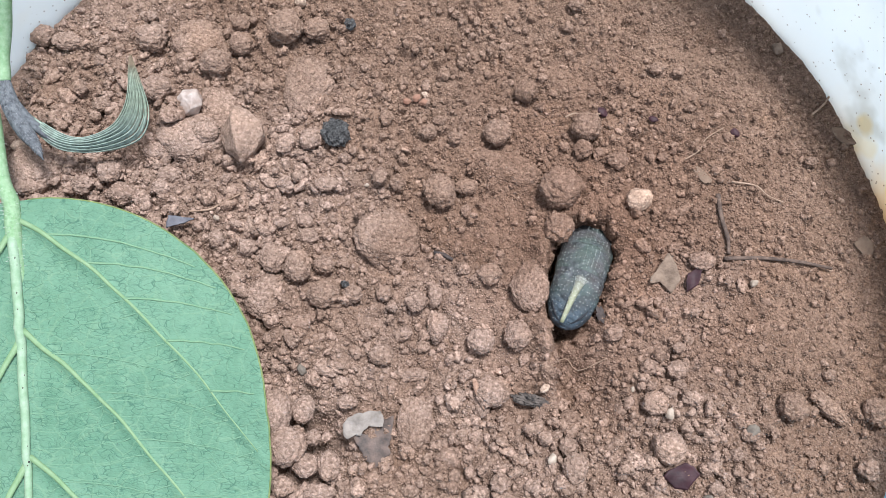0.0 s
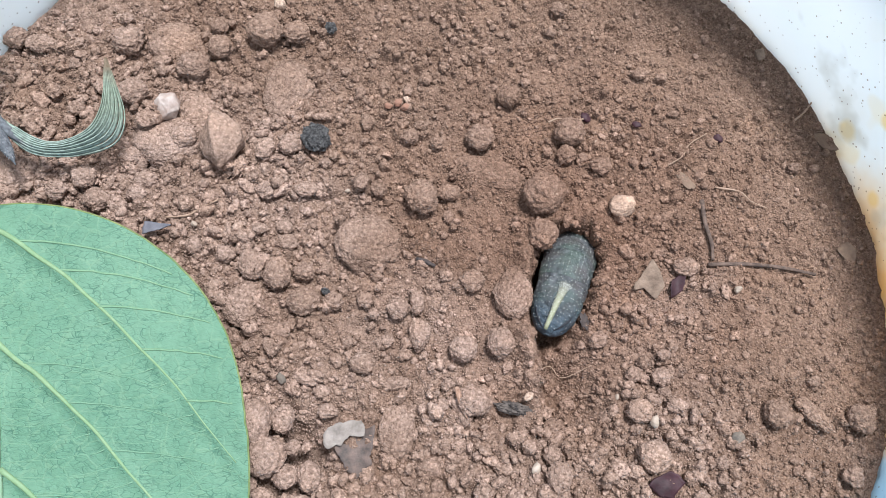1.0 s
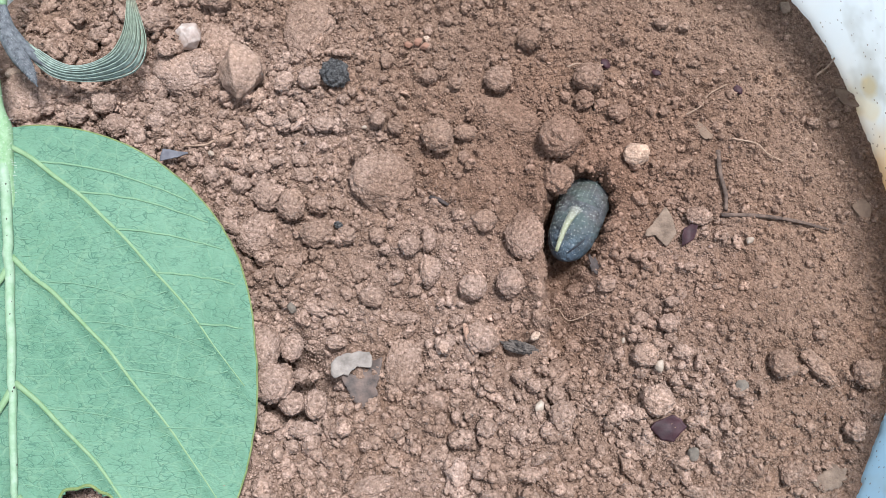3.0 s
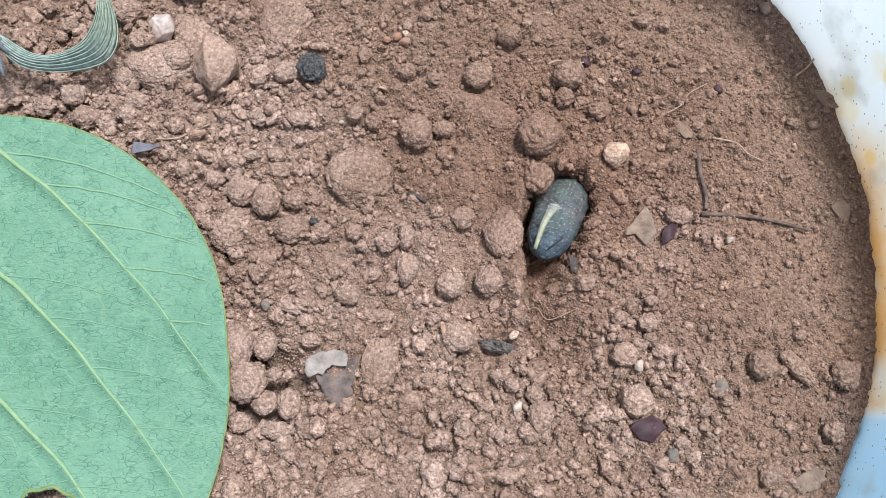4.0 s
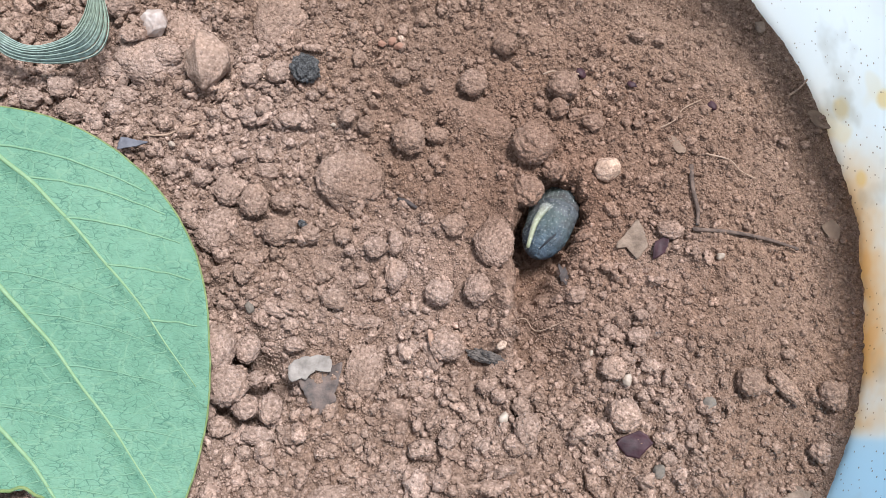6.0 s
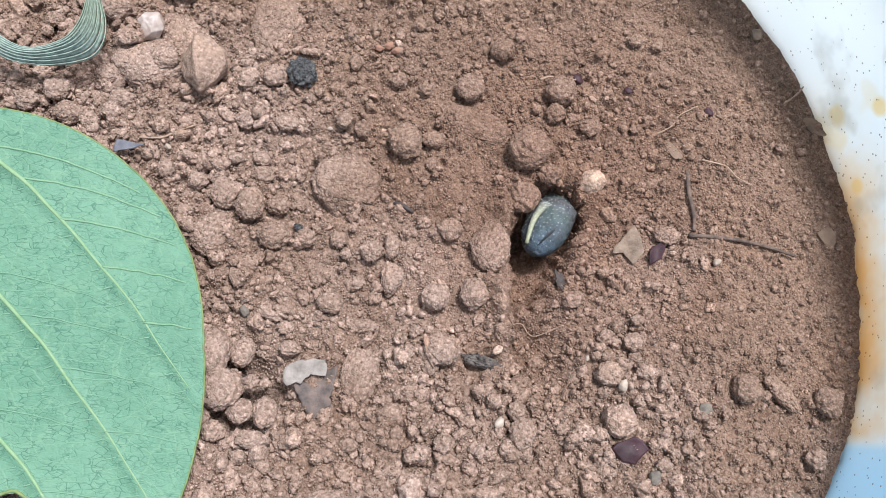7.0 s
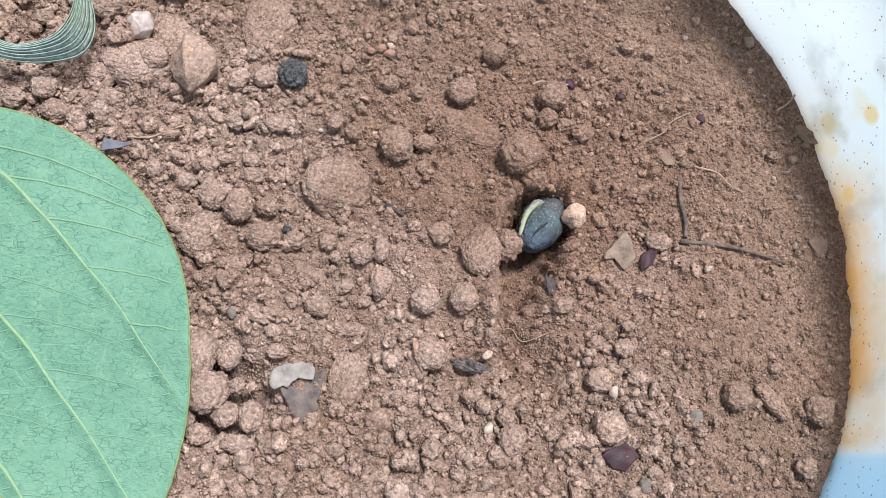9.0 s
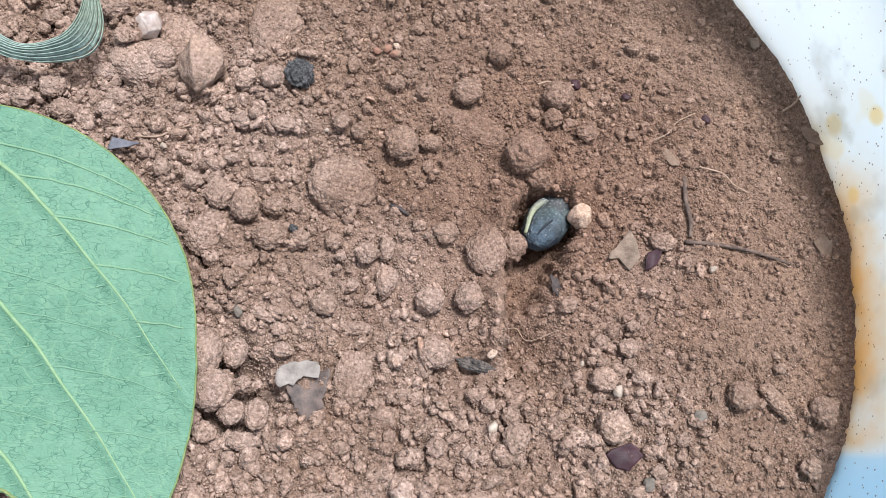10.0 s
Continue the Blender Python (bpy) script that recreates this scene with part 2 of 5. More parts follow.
M_BUCKET = plastic_white()
M_LEAF = leaf_green("leaf_underside", (0.132, 0.256, 0.168), (0.100, 0.214, 0.137))
M_VEIN = plain("leaf_vein", (0.140, 0.236, 0.116), (0.186, 0.278, 0.154), 500, 0.6, 0.3, 0.4)
M_SMALLVEIN = plain("small_vein", (0.126, 0.236, 0.138), (0.162, 0.270, 0.160), 700, 0.6, 0.3, 0.4)
M_MIDRIB = plain("leaf_midrib", (0.165, 0.275, 0.16), (0.27, 0.36, 0.26), 420, 0.65, 0.3, 0.5)
M_CROSSVEIN = plain("cross_vein", (0.114, 0.226, 0.142), (0.138, 0.250, 0.160), 700, 0.6, 0.3, 0.4)
M_EDGE = plain("leaf_margin", (0.09, 0.14, 0.045), (0.18, 0.215, 0.08), 500, 0.6, 0.3, 0.4)
M_STEM = plain("hairy_stem", (0.155, 0.275, 0.135), (0.26, 0.37, 0.235), 900, 0.75, 0.25, 0.6)
M_BUD = plain("grey_bud", (0.050, 0.055, 0.064), (0.16, 0.172, 0.182), 1100, 0.75, 0.3, 0.8)


def young_green(name, pale, dark, brown):
    """Grey-green and downy along the fold, darker in the fan, brown and dry at the tip."""
    m = Nodes(name, 0.75, 0.25)
    n = m.noise(900, 4, 0.65)
    y = m.math("ADD", m.math("MULTIPLY", m.axis("Y"), 50.0), m.math("MULTIPLY", m.noise(260, 3, 0.6), 0.3))
    col = m.ramp(y, (0.10, pale), (1.0, pale))
    spread = m.ramp(m.math("SUBTRACT", y, 1.38), (0.0, 0.0), (0.22, 1.0))
    tip = m.ramp(m.math("SUBTRACT", y, 1.86), (0.0, 0.0), (0.25, 1.0))
    col = m.mix(tip, m.mix(spread, col, dark), brown)
    m.color(m.mix(1.0, col, m.ramp(n, (0.3, (0.62, 0.62, 0.62)), (0.7, (1.3, 1.3, 1.3))), "MULTIPLY"))
    m.bump(n, 0.7, 0.0003)
    return m.mat


M_YOUNG = young_green("young_leaf", (0.25, 0.31, 0.265), (0.195, 0.24, 0.185), (0.16, 0.122, 0.08))
M_YOUNGRIB = young_green("young_rib", (0.24, 0.30, 0.255), (0.215, 0.265, 0.205), (0.18, 0.14, 0.095))
M_GREYHAIR = plain("grey_hair", (0.15, 0.157, 0.172), (0.27, 0.28, 0.295), 900, 0.6, 0.3, 0.1)
M_HAIR = plain("pale_hair", (0.50, 0.55, 0.50), (0.70, 0.72, 0.68), 900, 0.6, 0.3, 0.1)


def grub_skin(name, a, b, c, rear=None):
    """Dark mottled skin with fine granules; on the last ring it runs from blue behind to grey in front."""
    m = Nodes(name, 0.55, 0.22)
    vec = m.shifted()
    col = m.ramp(m.noise(520, 4, 0.65, vec), (0.30, a), (0.52, b), (0.72, c))
    tint = m.ramp(m.noise(170, 2, 0.5, vec), (0.42, 0.0), (0.62, 0.65))
    col = m.mix(tint, col, (0.062, 0.088, 0.072))
    brown = m.ramp(m.noise(210, 2, 0.5, m.position), (0.48, 0.0), (0.62, 0.45))
    col = m.mix(brown, col, (0.066, 0.052, 0.049))
    if rear:
        back = m.ramp(m.math("ADD", m.math("MULTIPLY", m.axis("Y"), 90.0), 0.5), (0.15, 1.0), (0.85, 0.0))
        col = m.mix(m.math("MULTIPLY", back, 0.8), col, m.ramp(m.noise(330, 4, 0.65, vec), (0.36, rear[0]), (0.64, rear[1])))
    m.color(col)
    m.bump(m.cells(2600, "F1", vec), 0.35, 0.00025)
    m.bump(m.noise(420, 3, 0.6, vec), 0.9, 0.0012)
    return m.mat


M_SKIN = grub_skin("grub_skin", (0.030, 0.034, 0.037), (0.070, 0.076, 0.080), (0.114, 0.120, 0.125))
M_TAIL = grub_skin("grub_tail", (0.030, 0.034, 0.037), (0.070, 0.076, 0.080), (0.114, 0.120, 0.125), ((0.018, 0.025, 0.033), (0.062, 0.088, 0.115)))
M_CREASE = plain("grub_crease", (0.010, 0.011, 0.014), (0.02, 0.022, 0.028), 900, 0.6, 0.3, 0.2)


def horn_skin():
    """Greyish at the horn's root, dull yellow-green towards its tip."""
    m = Nodes("yellow_horn", 0.55, 0.35)
    n = m.noise(800, 3, 0.6)
    root = m.ramp(m.math("ADD", m.math("MULTIPLY", m.axis("Y"), 85.0), 0.45), (0.42, 0.0), (0.85, 1.0))
    col = m.mix(root, m.ramp(n, (0.3, (0.175, 0.185, 0.110)), (0.7, (0.265, 0.275, 0.185))), m.ramp(n, (0.3, (0.085, 0.088, 0.080)), (0.7, (0.16, 0.16, 0.145))))
    m.color(col)
    m.bump(n, 0.5, 0.0003)
    return m.mat


M_HORN = horn_skin()
M_DOT = plain("white_dot", (0.36, 0.38, 0.36), (0.55, 0.56, 0.52), 900, 0.5, 0.4, 0.1)

# ---------------------------------------------------------------- building helpers


def mesh_of(bm, name, smooth=True):
    me = bpy.data.meshes.new(name)
    bm.to_mesh(me)
    bm.free()
    if smooth:
        me.polygons.foreach_set("use_smooth", [True] * len(me.polygons))
    return me


def part(name, bm, material, parent=None, label="", smooth=True):
    """Links a bmesh as one mesh object, under a thing or a part."""
    ob = new(name, mesh_of(bm, name, smooth))
    ob.data.materials.append(material)
    ob.parent = parent
    return tagged(ob, label)


def tube(bm, pts, radii, sides=10, flat=1.0):
    """A tapering round bar along points, closed at both ends."""
    pts = [Vector(p) for p in pts]
    rings = []
    up = Vector((0, 0, 1))
    for i, p in enumerate(pts):
        d = (pts[min(i + 1, len(pts) - 1)] - pts[max(i - 1, 0)]).normalized()
        side = d.cross(up)
        side = side.normalized() if side.length > 1e-4 else Vector((1, 0, 0))
        top = side.cross(d)
        rings.append([bm.verts.new(p + float(radii[i]) * (math.cos(a) * side + flat * math.sin(a) * top)) for a in [2 * math.pi * k / sides for k in range(sides)]])
    for a, b in zip(rings, rings[1:]):
        for k in range(sides):
            bm.faces.new((a[k], a[(k + 1) % sides], b[(k + 1) % sides], b[k]))
    bm.faces.new(rings[0][::-1])
    bm.faces.new(rings[-1])
    return bm


def curve(ctrl, n):
    """n points of a smooth line through control points."""
    c = [Vector(p) for p in ctrl]
    c = [2 * c[0] - c[1]] + c + [2 * c[-1] - c[-2]]
    out = []
    for k in range(n):
        u = k / (n - 1) * (len(c) - 3)
        i = min(int(u), len(c) - 4)
        f = u - i
        a, b, d, e = c[i : i + 4]
        out.append(0.5 * (2 * b + (d - a) * f + (2 * a - 5 * b + 4 * d - e) * f * f + (3 * b - a - 3 * d + e) * f**3))
    return out


def lump(rng, rx, ry, rz, detail=3, rough=0.22, facets=5, grit=0.0, cut=(0.66, 0.92)):
    """An uneven lump of earth or stone, with some broken faces."""
    bm = bmesh.new()
    bmesh.ops.create_icosphere(bm, subdivisions=detail, radius=1.0)
    seed = Vector((rng.uniform(-50, 50), rng.uniform(-50, 50), rng.uniform(-50, 50)))
    cuts = []
    for _ in range(facets):
        n = Vector((rng.gauss(0, 1), rng.gauss(0, 1), rng.gauss(0, 0.9))).normalized()
        cuts.append((n, rng.uniform(*cut)))
    for v in bm.verts:
        p = v.co.copy()
        p *= 1 + rough * noise.noise(p * 1.3 + seed) + 0.45 * rough * noise.noise(p * 3.1 + seed) + 0.28 * rough * noise.noise(p * 7.3 + seed)
        for n, d in cuts:
            over = p.dot(n) - d
            if over > 0:
                p -= n * over * 0.85
        p *= 1 + rng.uniform(-grit, grit)
        v.co = Vector((p.x * rx, p.y * ry, p.z * rz))
    return bm


def clod(rng, rx, ry, rz, detail=4, rough=0.07, knobs=6):
    """A clod of earth, in millimetres: several knobs run together, with a crumbly skin."""
    balls = [(Vector((0, 0, 0)), 0.78)]
    for _ in range(knobs):
        d = Vector((rng.gauss(0, 1), rng.gauss(0, 1), rng.gauss(0, 0.6))).normalized()
        balls.append((d * rng.uniform(0.30, 0.58), rng.uniform(0.26, 0.50)))
    cuts = [(Vector((rng.gauss(0, 1), rng.gauss(0, 1), rng.gauss(0.2, 0.6))).normalized(), rng.uniform(0.66, 0.86)) for _ in range(8)]
    bm = bmesh.new()
    bmesh.ops.create_icosphere(bm, subdivisions=detail, radius=1.0)
    seed = Vector((rng.uniform(-50, 50), rng.uniform(-50, 50), rng.uniform(-50, 50)))
    size = max(rx, ry)
    for v in bm.verts:
        d = v.co.normalized()
        total = 0.0
        for c, r in balls:
            k = d.dot(c)
            disc = k * k - c.length_squared + r * r
            if disc > 0:
                total += (k + math.sqrt(disc)) ** 9 if k + math.sqrt(disc) > 0 else 0
        q = total ** (1 / 9)
        for n, far in cuts:
            c = d.dot(n)
            if c > 0.05:
                q = min(q, far / c) * 0.6 + q * 0.4
        p = d * q
        q += rough * (noise.noise(p * 2.6 + seed) + 0.7 * noise.noise(p * 5.5 + seed)) + 0.26 / size * noise.noise(p * size * 1.3 + seed)
        q -= 0.24 / size * noise.voronoi(p * size * 1.15 + seed)[0][0]
        v.co = d * q
    for axis, half in ((0, rx), (1, ry), (2, rz)):
        lo, hi = min(v.co[axis] for v in bm.verts), max(v.co[axis] for v in bm.verts)
        for v in bm.verts:
            v.co[axis] = (v.co[axis] - (lo + hi) / 2) * 2 * half / (hi - lo) * MM
    # loose grains stick to its skin
    bm.normal_update()
    skin = [(v.co.copy(), v.normal.copy()) for v in bm.verts if v.normal.z > -0.2]
    for _ in range(int(min(700, 12 * rx * ry))):
        co, n = skin[rng.randrange(len(skin))]
        r = rng.uniform(0.09, 0.20) * MM
        a = [bm.verts.new(co + n * 0.3 * r + Vector(d) * r * rng.uniform(0.6, 1.25)) for d in ((1, 0.2, 0), (-0.2, 1, 0.1), (-1, 0, 0.2), (0, -1, -0.1), (0, 0.1, 1), (0.1, 0, -1))]
        for i, j, k in ((0, 1, 4), (1, 2, 4), (2, 3, 4), (3, 0, 4), (1, 0, 5), (2, 1, 5), (3, 2, 5), (0, 3, 5)):
            bm.faces.new((a[i], a[j], a[k]))
    return bm


def shard(corners, rng, rough=0.12, worn=3):
    """An angular stone: the hull of its corners (in millimetres), its faces divided and roughened, edges worn."""
    bm = bmesh.new()
    for c in corners:
        bm.verts.new(c)
    bmesh.ops.convex_hull(bm, input=bm.verts)
    bmesh.ops.delete(bm, geom=[v for v in bm.verts if not v.link_faces], context="VERTS")
    bmesh.ops.triangulate(bm, faces=bm.faces)
    for _ in range(4):
        bmesh.ops.subdivide_edges(bm, edges=bm.edges, cuts=1, use_grid_fill=True)
    bmesh.ops.triangulate(bm, faces=bm.faces)
    for _ in range(worn):
        bmesh.ops.smooth_vert(bm, verts=bm.verts, factor=0.5, use_axis_x=True, use_axis_y=True, use_axis_z=True)
    seed = Vector((rng.uniform(-40, 40), rng.uniform(-40, 40), 0))
    for v in bm.verts:
        n = v.co.normalized()
        v.co += n * (rough * 2.2 * noise.noise(v.co * 0.5 + seed) + rough * noise.noise(v.co * 1.4 + seed) + 0.5 * rough * noise.noise(v.co * 3.5 + seed))
        v.co *= MM
    return bm


def corners_round(rng, rx, ry, rz, n=16):
    """Scattered corners on an ellipsoid, for a chipped stone."""
    out = []
    for k in range(n):
        z = 1 - 2 * (k + 0.5) / n
        a = k * 2.4 + rng.uniform(-0.5, 0.5)
        q = math.sqrt(1 - z * z) * rng.uniform(0.85, 1.1)
        out.append((q * math.cos(a) * rx, q * math.sin(a) * ry, z * rz))
    return out


# ---------------------------------------------------------------- clods: x, y and half sizes across and along, in millimetres
CLODS_FAR = [
    (-93.4, 52.3, 3.2, 2.6), (-66.9, 50.6, 3.4, 3.0), (-56.9, 51.0, 5.9, 4.5), (-46.2, 48.6, 2.6, 2.6), (-46.7, 54.5, 2.0, 2.1), (-36.0, 52.2, 3.9, 3.6),
    (-51.3, 43.6, 3.5, 2.9), (-82.8, 38.8, 1.9, 1.8), (-76.7, 34.2, 2.1, 1.7), (-89.2, 31.3, 1.7, 1.5), (-64.0, 37.3, 3.2, 2.9), (-56.0, 26.2, 7.6, 5.5),
    (-63.9, 23.6, 3.0, 2.0), (-52.2, 26.9, 2.7, 2.4), (-49.6, 33.7, 5.1, 4.9), (-34.5, 24.0, 2.0, 2.2), (-30.8, 38.5, 5.1, 7.8), (-59.0, 45.1, 1.6, 1.5),
    (-12.8, 30.4, 1.5, 1.9), (11.6, 26.0, 3.0, 2.7), (30.9, 27.6, 3.2, 3.0), (18.1, 35.9, 2.5, 2.3), (30.0, 22.5, 2.0, 2.1), (-0.2, 41.0, 1.5, 1.6),
]
CLODS_MIDDLE = [
    (-90.6, 19.6, 6.1, 4.9), (37.2, 19.5, 2.2, 1.9), (-35.8, -1.8, 2.6, 3.0), (-30.6, -3.7, 2.7, 3.2), (-25.2, -3.1, 2.1, 2.0), (-12.2, 2.5, 6.6, 5.7),
    (-1.1, 12.6, 3.3, 3.6), (4.7, 13.9, 2.4, 1.8), (-13.7, 15.9, 1.5, 1.9), (-10.0, 15.0, 1.7, 1.8), (-34.0, 14.7, 2.0, 1.9), (-25.3, 14.7, 2.4, 1.6),
    (-29.1, 3.2, 2.2, 1.7), (24.7, 13.1, 4.3, 4.3), (53.6, -2.8, 2.6, 1.9), (13.3, 18.4, 7.4, 3.3), (-41.6, 0.7, 2.1, 1.8), (-60.2, 17.5, 2.5, 2.1),
    (-69.6, 13.0, 2.9, 2.3), (-78.6, 15.0, 2.5, 2.1),
]
CLODS_LEAF = [
    (-37.3, -9.8, 4.1, 4.7), (-24.9, -9.8, 3.2, 2.7), (-33.6, -33.6, 3.4, 4.3), (-28.1, -33.0, 2.2, 2.7), (-31.5, -40.2, 4.3, 3.8), (-29.4, -38.0, 1.7, 2.0),
    (-26.2, -38.5, 1.6, 1.5), (-23.4, -38.3, 1.0, 1.1), (-27.4, -43.9, 2.5, 2.3), (-22.7, -43.9, 2.2, 2.8), (-31.6, -47.7, 2.2, 1.9), (-34.2, -45.0, 1.5, 1.7),
]
CLODS_NEAR = [
    (-18.8, -9.4, 1.9, 1.9), (-1.9, -9.9, 1.4, 2.5), (-5.7, -11.1, 2.4, 2.2), (-1.3, -16.4, 2.1, 3.1), (9.3, -5.7, 2.6, 2.2), (7.4, -19.4, 2.7, 2.6),
    (-7.9, -17.6, 1.4, 1.4), (-12.8, -22.2, 2.5, 2.1), (-19.4, -31.5, 2.0, 1.5), (-5.8, -35.8, 3.4, 5.0), (9.5, -29.7, 3.4, 2.9), (10.9, -47.1, 1.9, 1.9),
    (-6.2, -45.3, 1.5, 0.9), (4.9, -45.0, 0.9, 1.3), (-6.7, -48.7, 1.7, 1.3),
]
CLODS_SIDE = [
    (17.5, -8.1, 3.8, 5.1), (14.9, -18.4, 2.7, 3.0), (14.8, -42.8, 1.6, 1.3), (41.5, -31.9, 2.5, 2.2), (46.6, -25.2, 2.0, 1.9), (40.9, -24.6, 1.6, 1.6),
    (43.4, -22.3, 1.3, 1.4), (34.5, -17.7, 1.8, 1.7), (48.4, -30.8, 1.5, 1.3), (36.5, -31.9, 1.1, 1.3), (69.4, -32.4, 2.7, 2.8), (60.0, -38.0, 1.8, 1.3),
    (88.0, -33.4, 2.7, 2.9), (85.0, -44.6, 2.0, 2.2), (25.3, -44.4, 2.4, 3.0), (25.1, -34.7, 2.1, 1.6),
]
CRUMBLED_A = [
    (-67.9, 56.7, 1.7, 1.3), (-86.6, 50.4, 3.5, 2.0), (-78.5, 45.6, 1.4, 1.3), (-58.4, 43.1, 1.4, 1.3), (-61.7, 32.6, 1.3, 1.1), (-72.7, 17.7, 2.5, 2.4),
    (-61.5, 14.1, 2.2, 1.7), (-64.9, 11.1, 1.7, 1.4), (-29.4, 52.3, 3.1, 2.4), (-32.0, 50.9, 0.9, 0.9), (-15.7, 41.1, 0.9, 0.8), (-4.1, 38.4, 1.1, 1.4),
    (-14.3, 37.3, 1.1, 1.3), (-4.1, 34.0, 0.9, 1.1), (-1.1, 29.3, 1.6, 1.1), (-3.6, 26.6, 1.9, 1.6), (-29.5, 25.0, 2.0, 2.2), (-21.8, 20.9, 1.3, 1.1),
    (-25.1, 10.0, 1.1, 0.9), (-29.8, 6.6, 1.7, 1.4), (-34.6, 5.9, 1.6, 1.1), (-36.6, 4.5, 1.1, 1.1),
]
CRUMBLED_B = [
    (-39.8, 4.5, 1.6, 1.4), (-48.2, 2.4, 1.7, 1.9), (-12.4, -9.3, 1.6, 1.7), (-10.8, -12.1, 1.2, 1.1), (-15.7, -17.8, 1.3, 1.1), (-25.1, -18.5, 0.9, 0.9),
    (-30.8, -19.5, 0.9, 1.1), (-4.4, -20.4, 1.4, 1.3), (-24.0, -25.0, 2.7, 1.3), (-5.9, -26.1, 2.7, 1.4), (-20.8, -27.6, 1.6, 1.3), (-17.8, -48.9, 1.7, 1.4),
    (-24.1, -48.9, 3.1, 1.6), (30.2, 58.2, 1.9, 1.6), (15.1, 54.0, 0.8, 0.8), (47.3, 42.0, 2.0, 1.4), (24.1, 36.0, 1.0, 0.8), (41.3, 28.5, 1.1, 0.8),
    (2.2, 24.8, 1.4, 1.3), (26.2, 23.3, 1.1, 1.1), (33.5, 21.9, 1.3, 1.1), (47.4, 20.9, 1.3, 1.1),
]
CRUMBLED_C = [
    (44.5, 20.9, 0.9, 1.1), (4.6, 8.5, 1.1, 1.4), (40.7, -11.4, 1.3, 1.3), (39.9, -17.3, 0.8, 0.8), (47.3, -21.0, 1.4, 1.1), (5.1, -23.1, 0.8, 0.7),
    (12.4, -25.2, 0.9, 0.8), (4.3, -26.2, 1.3, 0.9), (47.1, -28.1, 1.3, 1.1), (39.2, -28.5, 0.9, 0.9), (41.3, -28.5, 1.1, 0.9), (3.2, -30.7, 1.1, 0.9),
    (7.3, -32.9, 1.6, 1.7), (22.2, -38.2, 1.3, 1.1), (24.3, -40.3, 1.7, 1.9), (9.8, -40.3, 0.9, 0.9), (43.9, -40.6, 2.8, 3.1), (2.0, -45.7, 1.1, 1.3),
    (23.6, -48.1, 1.7, 1.4), (17.4, -48.1, 1.4, 1.3), (26.6, -48.2, 1.1, 1.3), (52.3, 41.1, 1.4, 1.1),
]
CRUMBLED_D = [
    (54.1, 32.3, 1.4, 0.8), (85.1, 20.5, 1.1, 0.9), (79.8, 19.9, 1.4, 1.1), (65.9, -11.5, 1.1, 0.9), (51.0, -13.4, 1.3, 0.9), (78.1, -26.0, 1.4, 1.1),
    (57.1, -41.7, 1.4, 1.3), (72.6, -43.5, 0.9, 0.9), (52.4, -48.1, 1.6, 1.4),
]

# ---------------------------------------------------------------- the soil's surface, worked out in millimetres
CX, CY, RIM = -8.8, -10.6, 105.6


def base_height(x, y):
    """The broad shape of the soil: a slight slope, falling to one level at the bucket's wall."""
    r = np.hypot(x - CX, y - CY)
    k = np.clip((r - 72) / 33, 0, 1)
    k = k * k * (3 - 2 * k)
    return -0.06 * y * (1 - k) - 5 * k


def along(x, y, a, b):
    """The share of the way along the line a-b, and the distance from it."""
    ax, ay = a
    dx, dy = b[0] - ax, b[1] - ay
    u = np.clip(((x - ax) * dx + (y - ay) * dy) / (dx * dx + dy * dy), 0, 1)
    return u, np.hypot(x - ax - u * dx, y - ay - u * dy)


def burrow(x, y):
    """How far the burrow and the trail that leads into it sink the soil."""
    u, d = along(x, y, (25.4, -13.0), (30.2, 0.6))
    width = 7.0 + 0.5 * np.sin(x * 1.7) * np.sin(y * 1.3)
    k = np.clip((d - width + 3.2) / 3.6, 0, 1)
    pit = (1 - k * k * (3 - 2 * k)) * (3.5 + 9.5 * u**1.3)
    # the trail: a pressed wall on one side, rising slowly on the other
    edge = x - 21.6 - 0.5 * np.sin(y * 0.35) - 0.25 * np.sin(y * 0.9)
    k = np.clip(edge / 2.2, 0, 1)
    k = k * k * (3 - 2 * k)
    ends = np.clip((4 - y) / 6, 0, 1) * np.clip((y + 44) / 20, 0, 1)
    trail = k * np.exp(-((np.maximum(edge, 0) / 9.0) ** 2)) * 7.5 * ends
    u3, d3 = along(x, y, (20.4, 1.0), (21.0, -32.0))
    ridge = np.exp(-((d3 / 2.0) ** 2)) * 1.8
    u4, d4 = along(x, y, (5.0, 20.5), (21.0, 14.0))
    bank = np.exp(-((d4 / 3.0) ** 2)) * 1.3
    lip = np.exp(-(((d - width - 1.5) / 2.2) ** 2)) * 0.9
    return -pit - trail + ridge + bank + lip


def coarse(x, y):
    """Where the soil is cloddy (1) and where it is fine and sifted (0)."""
    a = np.clip((18 - x) / 60, 0, 1) * np.clip(1.1 - (y - 20) / 60, 0.3, 1)
    b = np.clip((-12 - y) / 25, 0, 1) * np.clip((75 - x) / 30, 0.2, 1)
    c = 0.55 * np.exp(-(((x - 44) / 20) ** 2 + ((y - 2) / 36) ** 2))
    d = 0.40 * np.exp(-(((x - 8) / 45) ** 2 + ((y - 45) / 22) ** 2))
    return np.clip(np.maximum(np.maximum(a, b), np.maximum(c, d)), 0.06, 1)


